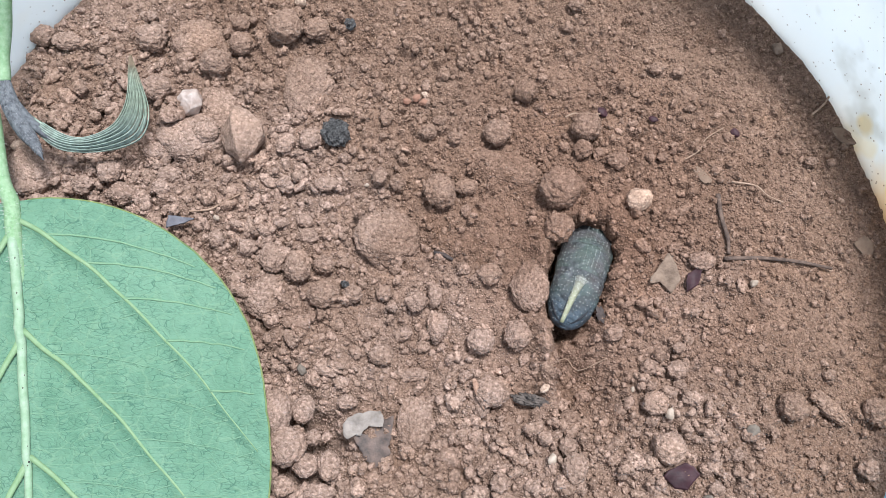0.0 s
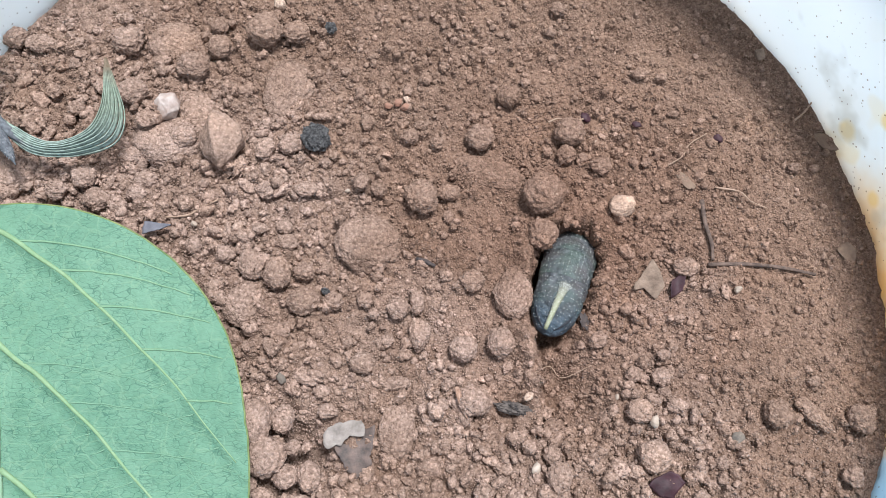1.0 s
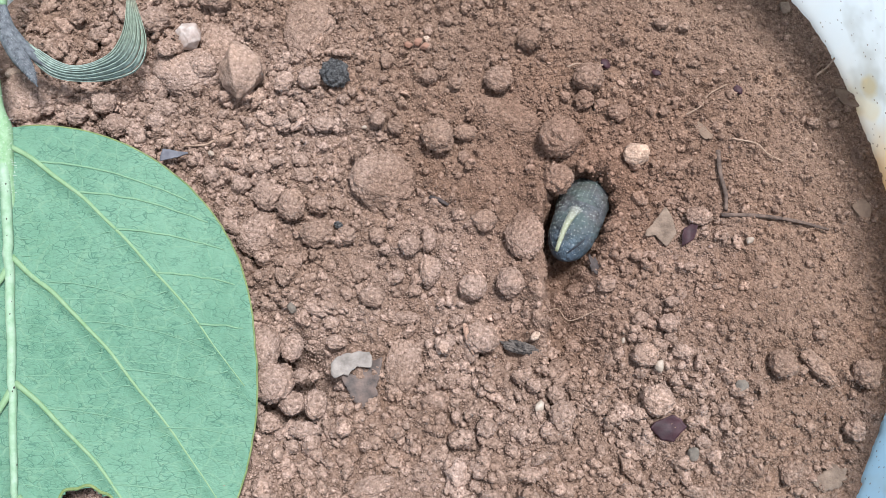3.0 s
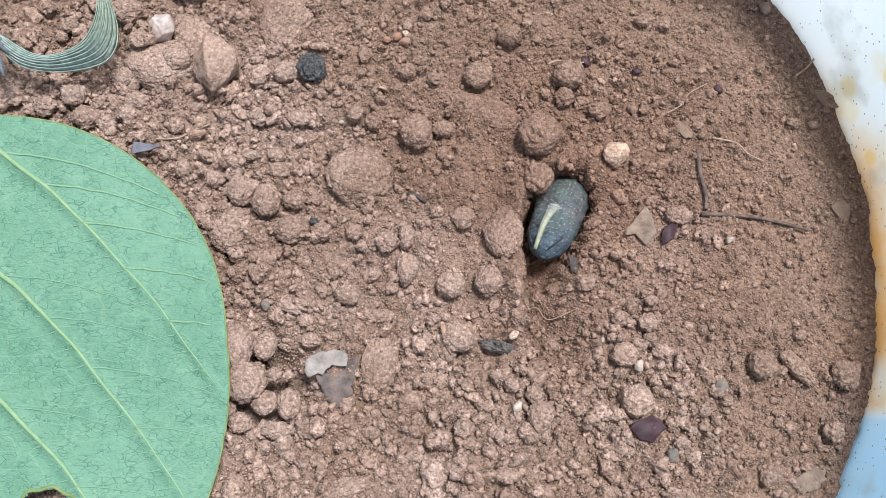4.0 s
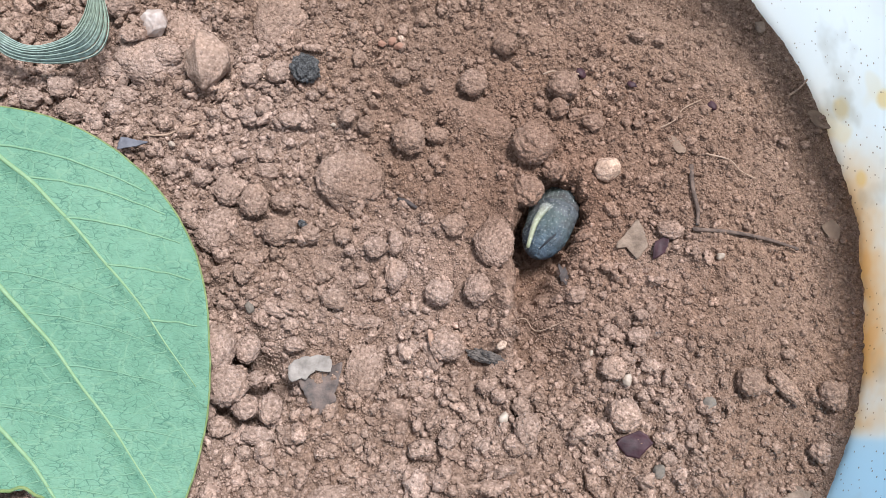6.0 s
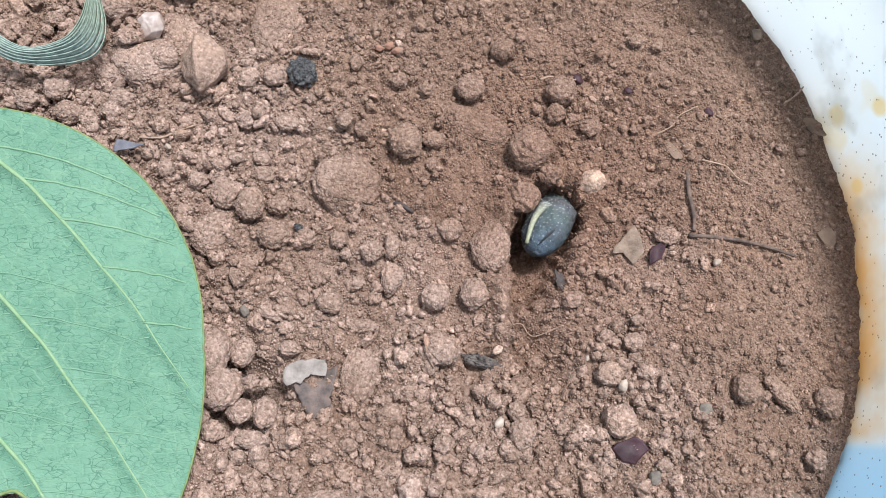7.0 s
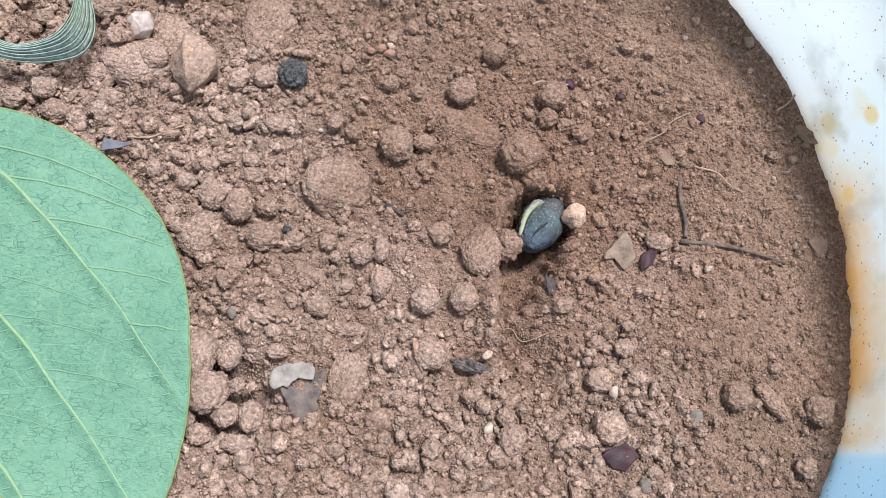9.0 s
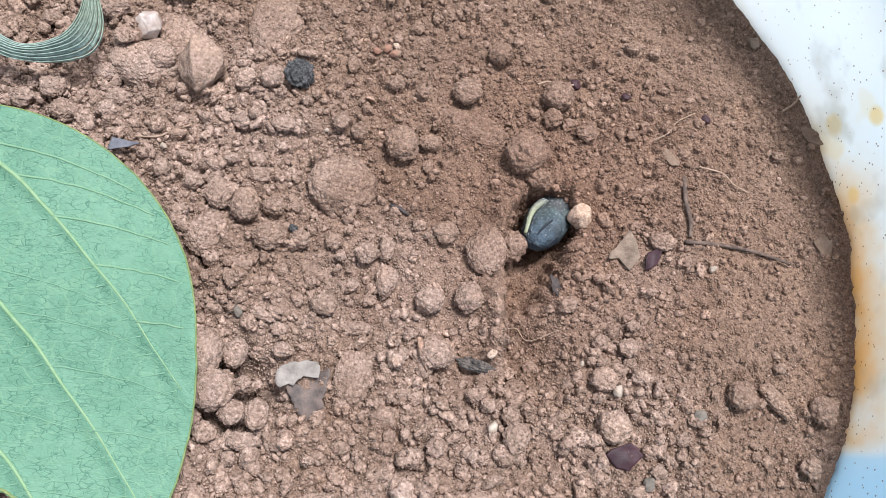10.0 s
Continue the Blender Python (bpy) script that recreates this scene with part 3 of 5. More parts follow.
def hollows(x, y):
    """Gaps between the heaped clods beside the leaf, and a few hollows elsewhere."""
    h = 0
    for px, py, wide, deep in ((-29, -41, 9.5, 7.5), (-40, -13, 5, 3.0), (-36, -24, 4, 1.5), (-46, 24, 3.5, 1.5), (-63, 20, 6, 2.0), (17, -33, 5, 1.6), (38, -41, 3.5, 1.8), (-80, 12, 9, 2.0), (43, 53, 5, 1.3), (51, 51, 5, 1.5), (59, 48, 4, 1.2), (29, -24, 4, 1.2), (31, -31, 4, 1.2)):
        h = h - deep * np.exp(-(((x - px) ** 2 + (y - py) ** 2) / wide**2) ** 1.5)
    return h


STEP = 0.33
gx = np.concatenate([np.arange(-116, -98, 1.5), np.arange(-98, 102, STEP)])
gy = np.concatenate([np.arange(-118, -72, 1.5), np.arange(-72, 74, STEP), np.arange(74, 98, 1.5)])
X, Y = np.meshgrid(gx, gy)
rs = np.random.RandomState(7)


def soft_noise(cell):
    """Smooth random values over the grid, one new value each cell millimetres."""
    n = int(240 / cell) + 3
    v = rs.uniform(-1, 1, (n, n))
    fx, fy = (X + 120) / cell, (Y + 120) / cell
    ix, iy = fx.astype(int), fy.astype(int)
    tx, ty = fx - ix, fy - iy
    tx, ty = tx * tx * (3 - 2 * tx), ty * ty * (3 - 2 * ty)
    return (v[iy, ix] * (1 - tx) + v[iy, ix + 1] * tx) * (1 - ty) + (v[iy + 1, ix] * (1 - tx) + v[iy + 1, ix + 1] * tx) * ty


BASE = base_height(X, Y) + burrow(X, Y)
ROUGH = coarse(X, Y)
FINE = soft_noise(0.8)
CALM = 1 - np.exp(-(((X - 31) / 17) ** 2 + ((Y - 0) / 22) ** 2))
H = BASE + 1.0 * CALM * soft_noise(14) + (0.35 + 0.65 * ROUGH) * (0.4 + 0.6 * CALM) * soft_noise(5.5) + (0.28 + 0.25 * ROUGH) * soft_noise(2.2)
FLOOR = H.copy()


def stamp(count, small, large, sunk, where, power=2.2):
    """Crumbs pressed into the surface: each raises the soil to the top of a small uneven mound."""
    x = rs.uniform(-98, 101, count)
    y = rs.uniform(-71, 73, count)
    r = small * (1 - rs.uniform(0, 1, count) * (1 - (small / large) ** power)) ** (-1 / power)
    keep = rs.uniform(0, 1, count) < where(x, y)
    stretch = rs.uniform(0.7, 1.4, count)
    turn = rs.uniform(0, math.pi, count)
    lean = rs.uniform(-0.35, 0.35, (count, 2))
    high = rs.uniform(-0.45, 0.35, count)
    for i in np.nonzero(keep)[0]:
        R = r[i] * 1.35
        j0, j1 = np.searchsorted(gx, (x[i] - R, x[i] + R))
        i0, i1 = np.searchsorted(gy, (y[i] - R, y[i] + R))
        if j1 - j0 < 2 or i1 - i0 < 2:
            continue
        dx, dy = X[i0:i1, j0:j1] - x[i], Y[i0:i1, j0:j1] - y[i]
        c, s = math.cos(turn[i]), math.sin(turn[i])
        a, b = (c * dx + s * dy) / stretch[i], (c * dy - s * dx) * stretch[i]
        q = 1 - (np.abs(a) ** 2.5 + np.abs(b) ** 2.5) / r[i] ** 2.5
        q += 0.45 * FINE[i0:i1, j0:j1] * (q > -0.4)
        top = FLOOR[(i0 + i1) // 2, (j0 + j1) // 2] + r[i] * (0.95 * np.sqrt(np.clip(q, 0, 1)) - sunk + high[i]) + lean[i, 0] * dx + lean[i, 1] * dy
        H[i0:i1, j0:j1] = np.where(q > 0, np.maximum(H[i0:i1, j0:j1], top), H[i0:i1, j0:j1])


stamp(1800, 1.1, 2.6, 0.30, lambda x, y: coarse(x, y) * 0.85)
stamp(13000, 0.55, 1.3, 0.20, lambda x, y: 0.25 + 0.6 * coarse(x, y))
H += 0.06 * rs.uniform(-1, 1, H.shape) + 0.16 * FINE
H += hollows(X, Y)
# a loose gap runs round part of each clod's foot
for x, y, rx, ry in CLODS_FAR + CLODS_MIDDLE + CLODS_NEAR + CLODS_SIDE + CRUMBLED_A + CRUMBLED_B + CRUMBLED_C + CRUMBLED_D:
    i0, i1 = np.searchsorted(gy, (y - 2.2 * ry, y + 2.2 * ry))
    j0, j1 = np.searchsorted(gx, (x - 2.2 * rx, x + 2.2 * rx))
    dx, dy = (X[i0:i1, j0:j1] - x) / rx, (Y[i0:i1, j0:j1] - y) / ry
    part_way = 0.55 + 0.45 * np.sin(np.arctan2(dy, dx) * 2 + rs.uniform(0, 6.28))
    H[i0:i1, j0:j1] -= (0.02 + 0.20 * part_way) * min(rx, ry, 3.0) * np.exp(-(((np.hypot(dx, dy) - 1.12) / 0.26) ** 2))


def ground(x, y):
    """The height of the soil at a place, in millimetres."""
    j = int(np.clip(np.searchsorted(gx, x), 1, len(gx) - 1))
    i = int(np.clip(np.searchsorted(gy, y), 1, len(gy) - 1))
    return float(H[i - 1 : i + 1, j - 1 : j + 1].mean())


def level(x, y, r, share=50):
    """The height round a place, in millimetres: half of the soil within r of it lies lower (or another share)."""
    i0, i1 = np.searchsorted(gy, (y - r, y + r + STEP))
    j0, j1 = np.searchsorted(gx, (x - r, x + r + STEP))
    return float(np.percentile(H[i0:i1, j0:j1], share))


def build_soil():
    inside = np.hypot(X - CX, Y - CY) < RIM + 2.2
    ids = np.full(X.shape, -1)
    quad = inside[:-1, :-1] & inside[1:, :-1] & inside[:-1, 1:] & inside[1:, 1:]
    used = np.zeros(X.shape, bool)
    for a, b in ((0, 0), (0, 1), (1, 0), (1, 1)):
        used[a : a + quad.shape[0], b : b + quad.shape[1]] |= quad
    ids[used] = np.arange(used.sum())
    co = np.stack([X[used], Y[used], H[used]], 1) * MM
    faces = np.stack([ids[:-1, :-1][quad], ids[:-1, 1:][quad], ids[1:, 1:][quad], ids[1:, :-1][quad]], 1)
    me = bpy.data.meshes.new("soil")
    me.vertices.add(len(co))
    me.vertices.foreach_set("co", co.ravel())
    me.loops.add(faces.size)
    me.loops.foreach_set("vertex_index", faces.ravel())
    me.polygons.add(len(faces))
    me.polygons.foreach_set("loop_start", np.arange(0, faces.size, 4))
    me.polygons.foreach_set("use_smooth", np.ones(len(faces), bool))
    me.update(calc_edges=True)
    me.materials.append(M_SOIL)
    return tagged(new("soil", me), "dry reddish-brown crumbly garden soil filling a bucket", "soil", kind="structure")


build_soil()

# the floor on which the bucket stands
bm = bmesh.new()
bmesh.ops.create_grid(bm, x_segments=4, y_segments=4, size=400)
for v in bm.verts:
    v.co.z = -0.075
tagged(part("ground", bm, M_GROUND), "plain grey concrete ground under the bucket", "ground", kind="structure")


def build_bucket():
    """An open round bucket: a flaring wall of real thickness, a bottom and a rolled rim."""
    holder = tagged(new("bucket"), "white plastic bucket with rust-yellow stains on its inner wall", "bucket")
    holder.location = (CX * MM, CY * MM, 0)

    def ring(bm, r, z, n=160):
        return [bm.verts.new((r * math.cos(2 * math.pi * k / n) * MM, r * math.sin(2 * math.pi * k / n) * MM, z * MM)) for k in range(n)]

    def skin(bm, rings, closed=False):
        for a, b in zip(rings, rings[1:] + (rings[:1] if closed else [])):
            for k in range(len(a)):
                bm.faces.new((a[k], a[(k + 1) % len(a)], b[(k + 1) % len(a)], b[k]))

    def inner(z):
        return RIM + 0.085 * (z + 5)

    bm = bmesh.new()
    levels = [-70, -30, -10, -4, 2, 9, 17, 26, 36]
    rings = [ring(bm, inner(z), z) for z in levels] + [ring(bm, inner(z) + 2.0, z) for z in levels[::-1]]
    skin(bm, rings, True)
    bmesh.ops.recalc_face_normals(bm, faces=bm.faces)
    part("wall", bm, M_BUCKET, holder)
    bm = bmesh.new()
    low = [ring(bm, inner(-70) + 1.9, -75), ring(bm, inner(-70) + 1.9, -70.2)]
    skin(bm, low)
    bm.faces.new(low[0][::-1])
    bm.faces.new(low[1])
    part("bottom", bm, M_BUCKET, holder, smooth=False)
    bm = bmesh.new()
    c = inner(36) + 2.2
    lip = [ring(bm, c + 2.6 * math.cos(a), 36.5 + 2.6 * math.sin(a)) for a in [2 * math.pi * k / 10 for k in range(10)]]
    skin(bm, lip, True)
    bmesh.ops.recalc_face_normals(bm, faces=bm.faces)
    part("rim", bm, M_BUCKET, holder)
    return holder


build_bucket()

# ---------------------------------------------------------------- the leaf with its stem, bud and folded young leaf
LEAF_BASE = Vector((-89.0, 7.6))
LEAF_A, LEAF_P = Vector((0.170, -0.985)), Vector((0.985, 0.170))
LEAF_HALF = 46.8


def half_width(v):
    """Half the leaf's width at v millimetres down its midrib."""
    if v < 47:
        return LEAF_HALF * math.sqrt(max(0.0, 1 - ((47 - v) / 48.5) ** 2))
    u = min(1.0, (v - 47) / 60)
    return LEAF_HALF * math.sqrt(1 - u * u)


# the side veins: where each leaves the midrib, its slope and its bend
SIDE_VEINS = ((1.8, 0.77, 0.0114), (25.5, 0.95, 0.0125), (50.0, 0.98, 0.013), (71.0, 1.0, 0.013))


def swell(v, w):
    """The blade bulges between its veins and stands up in a soft ridge along each."""
    z = 0.55 * math.exp(-((w / 1.8) ** 2))
    for start, k, c in SIDE_VEINS:
        d = (v - vein_v(start, w, k, c)) / math.sqrt(1 + (k + 2 * c * w) ** 2)
        fade = 1 - 0.6 * min(1.0, w / 45)
        z += fade * (0.62 * math.exp(-((d / 1.0) ** 2)) - 0.35 * math.exp(-(((d - 2.4) / 2.0) ** 2)))
    return z


def leaf_point(v, w, lift=0.0):
    """A place on the leaf: v down the midrib, w across it (the far half is bent up along the bucket's wall)."""
    v, w = float(v), float(w)
    bend = 0.9 * math.sin(v / 40.0)
    z = 7.2 + 0.020 * v - 0.0011 * max(0, v - 40) ** 1.5 + 0.7 * noise.noise(Vector((v * 0.06, w * 0.06, 3.0))) + 0.35 * noise.noise(Vector((v * 0.2, w * 0.2, 9.0)))
    if w >= 0:
        z += 0.9 * math.sin(w / 15.0) - 0.0008 * w * w + swell(v, w)
        z += 4.5 * min(1.0, max(0.0, (w - 22) / 24)) ** 2 * math.exp(-(((v - 46) / 17) ** 2))
        side = w
    else:
        side, z = w * 0.42, z - w * 0.36
    p = LEAF_BASE + LEAF_A * v + LEAF_P * (side + bend)
    return Vector((p.x * MM, p.y * MM, (z + lift) * MM))


def vein_v(start, w, k, c):
    return start + k * w + c * w * w


def build_leaf():
    sprig = tagged(new("leaf_sprig"), "fresh green leaf, underside up, with stem, bud and young leaf", "leaf")
    # the blade, with the bite in its lower part
    bm = bmesh.new()
    nv, nw = 170, 150
    grid = []
    for i in range(nv + 1):
        v = -1.4 + 108.3 * i / nv
        row = []
        hw = half_width(v)
        for j in range(-nw // 3, nw + 1):
            s = j / nw if j >= 0 else j / (nw // 3)
            wob = 1 + 0.006 * noise.noise(Vector((v * 0.35, 4.0, 0.0)))
            w = s * hw * wob * (1 if j >= 0 else 0.85)
            row.append((v, w))
        grid.append(row)
    made = {}

    def eaten(v, w):
        p = LEAF_BASE + LEAF_A * v + LEAF_P * w
        d = Vector((p.x + 63.6, p.y + 68.2))
        return d.length < 7.4 + 0.9 * noise.noise(Vector((p.x * 0.35, p.y * 0.35, 1.0)))

    def vert(i, j, lift):
        if (i, j, lift) not in made:
            made[i, j, lift] = bm.verts.new(leaf_point(*grid[i][j], lift))
        return made[i, j, lift]

    solid = {}
    for i in range(nv):
        for j in range(len(grid[0]) - 1):
            v, w = grid[i][j]
            solid[i, j] = not eaten(v, w)
    for (i, j), ok in solid.items():
        if not ok:
            continue
        q = ((i, j), (i + 1, j), (i + 1, j + 1), (i, j + 1))
        bm.faces.new([vert(a, b, 0.0) for a, b in q])
        bm.faces.new([vert(a, b, -0.28) for a, b in q[::-1]])
        for (a, b), near in (((q[0], q[1]), (i, j - 1)), ((q[1], q[2]), (i + 1, j)), ((q[2], q[3]), (i, j + 1)), ((q[3], q[0]), (i - 1, j))):
            if not solid.get(near, False):
                bm.faces.new((vert(*b, 0.0), vert(*a, 0.0), vert(*a, -0.28), vert(*b, -0.28)))
    part("blade", bm, M_LEAF, sprig, "pale green leaf underside with a bite eaten out")
    # midrib and side veins stand proud of the underside
    bm = bmesh.new()
    tube(bm, [leaf_point(v, 0, 0.35) for v in np.linspace(-2, 105, 60)], [(1.18 - 0.008 * v) * min(1.0, 0.25 + v / 9) * MM for v in np.linspace(0, 100, 60)], 12, 0.9)
    midrib = part("midrib", bm, M_MIDRIB, sprig, "thick pale midrib")
    rng = random.Random(17)
    bm = bmesh.new()
    for _ in range(34):
        v, w = rng.uniform(6, 88), rng.uniform(-0.65, 0.65)
        r = rng.uniform(0.10, 0.24)
        m = Matrix.Translation(leaf_point(v, w, 0.35 + math.sqrt(max(0.05, (1.15 - 0.008 * v) ** 2 - w * w)) * 0.86)) @ Matrix.Diagonal((r * MM, r * 1.6 * MM, r * 0.4 * MM, 1))
        bmesh.ops.create_icosphere(bm, subdivisions=1, radius=1.0, matrix=m)
    part("specks", bm, M_DARKWOOD, midrib, "dark brown specks")
    veins = []
    for start, k, c in SIDE_VEINS:
        w, pts = 0.6, []
        while True:
            v = vein_v(start, w, k, c)
            if v > 104 or w > half_width(v) * 0.965 or eaten(v, w):
                break
            pts.append((v, w))
            w += 0.8
        veins.append((start, k, c, pts))
    for which, (start, k, c, pts) in enumerate(veins):
        before = veins[which - 1][:3] if which else None
        n = len(pts)
        bm = bmesh.new()
        tube(bm, [leaf_point(v + 0.9 * noise.noise(Vector((w * 0.16, start, 0))), w, -0.06) for v, w in pts], [(0.58 - 0.46 * (i / n) ** 0.8) * MM for i in range(n)], 10, 0.75)
        part("vein", bm, M_VEIN, sprig)
        # thinner branches on the outer side
        for w0 in np.arange(6.0, pts[-1][1] - 5, 7.5 if start < 30 else 12.0):
            twigs, w = [], float(w0)
            while True:
                v = vein_v(start, w0, k, c) + 0.16 * (w - w0) + 0.0085 * (w - w0) ** 2 + 0.25 * noise.noise(Vector((w * 0.4, w0, start)))
                if v > 96 or eaten(v, w) or w > half_width(v) * 0.96 or w - w0 > 30 or before and v < vein_v(before[0], w, before[1], before[2]) + 0.6:
                    break
                twigs.append((v, w))
                w += 0.8
            if len(twigs) < 5:
                continue
            n = len(twigs)
            bm = bmesh.new()
            tube(bm, [leaf_point(v, w, 0.05) for v, w in twigs], [((0.25 if start < 10 else 0.17) - 0.11 * i / n) * MM for i in range(n)], 6, 0.8)
            part("small_vein", bm, M_SMALLVEIN if start < 10 else M_CROSSVEIN, sprig)
    # fine rungs across, from the midrib or a vein out to the next vein
    def w_on(start, k, c, v):
        return 0.0 if v <= start else (-k + math.sqrt(k * k + 4 * c * (v - start))) / (2 * c)

    for v in np.arange(5.0, 90.0, 3.4):
        marks = [0.0] + sorted(w_on(s, k, c, v) for s, k, c, _ in veins if v > s + 1)
        for w0, w1 in zip(marks, marks[1:]):
            w1 = min(w1, half_width(v) * 0.95)
            if w1 - w0 < 3 or w0 > half_width(v) * 0.9:
                continue
            line = [(v + 1.6 * math.sin(u * 2.2) + 0.5 * noise.noise(Vector((u * 5, v, w0))), w0 + (w1 - w0) * u) for u in np.linspace(0.0, 1.0, 12)]
            if any(eaten(a, w) for a, w in line):
                continue
            bm = bmesh.new()
            tube(bm, [leaf_point(a, w, -0.04) for a, w in line], [(0.13 - 0.05 * math.sin(math.pi * i / 11)) * MM for i in range(12)], 5)
            part("cross_vein", bm, M_CROSSVEIN, sprig)
    for start in (4.0, 27.0, 51.0):
        bm = bmesh.new()
        ws = np.arange(0.6, 22, 0.8)
        tube(bm, [leaf_point(start + 0.95 * w, -w, 0.18) for w in ws], [(0.75 - 0.02 * w) * MM for w in ws], 8, 0.7)
        part("vein", bm, M_VEIN, sprig)
    # the healed brown edge of the bite
    rim = []
    for k in range(73):
        d = Vector((math.cos(k * math.pi / 36), math.sin(k * math.pi / 36)))
        r = 7.4
        for _ in range(4):
            p = Vector((-63.6, -68.2)) + d * r
            r = 7.4 + 0.9 * noise.noise(Vector((p.x * 0.35, p.y * 0.35, 1.0)))
        p = Vector((-63.6, -68.2)) + d * r - LEAF_BASE
        v, w = p.dot(LEAF_A), p.dot(LEAF_P)
        if 0 < w < half_width(v) * 0.99:
            rim.append(leaf_point(v, w, -0.14))
    bm = bmesh.new()
    tube(bm, rim, [0.36 * MM] * len(rim), 6)
    part("bitten_edge", bm, M_EDGE, sprig, "thin browned edge of the bite")
    # the thickened yellowish margin
    bm = bmesh.new()
    vs = [47 - 48.4 * math.cos(math.pi / 2 * k / 60) for k in range(61)] + [47 + 59.9 * math.sin(math.pi / 2 * k / 60) for k in range(1, 61)]
    tube(bm, [leaf_point(v, half_width(v) * (1 + 0.006 * noise.noise(Vector((v * 0.35, 4.0, 0.0)))), -0.12) for v in vs], [0.2 * MM] * len(vs), 6)
    part("margin", bm, M_EDGE, sprig, "thin yellow-brown leaf margin")
    # stem
    bm = bmesh.new()
    line = curve([leaf_point(16.0, 0, -1.2) / MM, leaf_point(6.0, 0, 0.0) / MM, leaf_point(-1.0, 0, 0.3) / MM, (-91.8, 14.0, 8.2), (-95.2, 28.0, 8.6), (-97.2, 40.0, 11.0), (-95.2, 51.0, 19.0), (-89.2, 58.5, 30.0)], 46)
    tube(bm, [p * MM for p in line], [(1.5 + 0.15 * math.sin(i * 0.12) + 0.1 * noise.noise(Vector((i * 0.4, 0, 0)))) * MM for i in range(46)], 14)
    stem = part("stem", bm, M_STEM, sprig, "pale green hairy stem")
    rng = random.Random(5)
    bm = bmesh.new()
    for _ in range(420):
        p = line[rng.randrange(2, 40)] + Vector((0, rng.uniform(-0.8, 0.8), 0))
        a = rng.uniform(-0.4, math.pi + 0.4)
        d = Vector((math.cos(a), rng.uniform(-0.7, 0.2), math.sin(a))).normalized()
        tube(bm, [(p + d * 1.4) * MM, (p + d * rng.uniform(1.9, 2.6)) * MM], [0.045 * MM, 0.012 * MM], 3)
    part("hairs", bm, M_HAIR, stem, "short pale hairs")
    bm = bmesh.new()
    line = curve([(-93.2, 35.0, 9.5), (-93.2, 39.0, 10.6), (-91.8, 45.0, 14.0), (-88.6, 51.5, 21.0)], 24)
    tube(bm, [p * MM for p in line], [(1.35 + 0.1 * math.sin(i * 0.5)) * MM for i in range(24)], 12)
    part("stalk", bm, M_STEM, sprig, "pale green stalk of the bud")
    # spindle-shaped bud
    bm = bmesh.new()
    line = curve([(-93.4, 35.5, 9.4), (-91.4, 30.5, 9.8), (-88.4, 25.0, 8.9), (-85.6, 21.3, 8.4), (-83.5, 17.9, 8.2)], 26)
    tube(bm, [p * MM for p in line], [(0.12 + 1.85 * math.sin(min(1.0, 0.2 + 0.82 * i / 25) * math.pi) ** 0.9) * MM for i in range(26)], 12, 0.8)
    part("bud", bm, M_BUD, sprig, "dark grey hairy bud")
    bm = bmesh.new()
    rng = random.Random(6)
    for _ in range(260):
        i = rng.randrange(1, 23)
        d = (line[i + 1] - line[i]).normalized()
        a = rng.uniform(0, math.pi)
        out = Vector((math.cos(a), 0.3 * math.cos(a), math.sin(a)))
        p = line[i] + out * (0.2 + 1.5 * math.sin(min(1.0, 0.2 + 0.82 * i / 25) * math.pi) ** 0.9)
        tube(bm, [p * MM, (p + d * 0.7 + out * 0.15) * MM], [0.05 * MM, 0.012 * MM], 3)
    part("hairs", bm, M_GREYHAIR, sprig.children[-1], "short grey hairs")
    # the young leaf: folded lengthwise, its pleats fanning out and running together again in a thin brown tip
    outer = curve([(-88.0, 26.4, 9.0), (-85.6, 24.0, 7.6), (-81.7, 21.2, 6.0), (-75.6, 20.4, 5.4), (-69.7, 21.1, 5.2), (-65.0, 22.9, 5.2), (-63.0, 25.9, 5.6), (-62.8, 30.0, 6.4), (-64.5, 35.2, 7.6), (-66.6, 41.0, 9.2)], 70)
    inner = curve([(-87.2, 28.0, 9.2), (-84.6, 26.2, 8.2), (-80.5, 23.9, 7.6), (-76.4, 22.8, 7.6), (-72.2, 23.5, 8.0), (-68.9, 25.6, 8.2), (-67.0, 29.0, 8.6), (-66.4, 32.8, 9.0), (-66.6, 37.0, 9.4), (-66.8, 41.0, 9.6)], 70)
    cols = 29
    rows = []
    for i, (p, q) in enumerate(zip(outer, inner)):
        fan = math.sin(min(1.0, max(0.0, (i / 69 - 0.28) / 0.72)) * math.pi) ** 0.7
        row = []
        for j in range(cols):
            s = j / (cols - 1)
            arch = math.sin(s * math.pi) * (p - q).length * 0.34
            row.append(p.lerp(q, s) + Vector((0, 0, arch + (0.12 + 0.85 * fan) * math.cos(s * math.pi * 14))))
        rows.append(row)
    bm = bmesh.new()
    for lift in (0.0, -0.2):
        vs = [[bm.verts.new((q + Vector((0, 0, lift))) * MM) for q in row] for row in rows]
        for a, c in zip(vs, vs[1:]):
            for j in range(cols - 1):
                if vs.index(a) > 33 and j % 4 in (1, 2):
                    continue
                bm.faces.new((a[j], a[j + 1], c[j + 1], c[j]) if lift else (a[j], c[j], c[j + 1], a[j + 1]))
    young = part("young_leaf", bm, M_YOUNG, sprig, "grey-green pleated young leaf, still folded")
    for j in range(0, cols, 4):
        bm = bmesh.new()
        tube(bm, [(rows[i][j] + Vector((0, 0, 0.06))) * MM for i in range(8, 69)], [(0.16 - 0.0012 * i) * MM for i in range(61)], 5)
        part("rib", bm, M_YOUNGRIB, young)
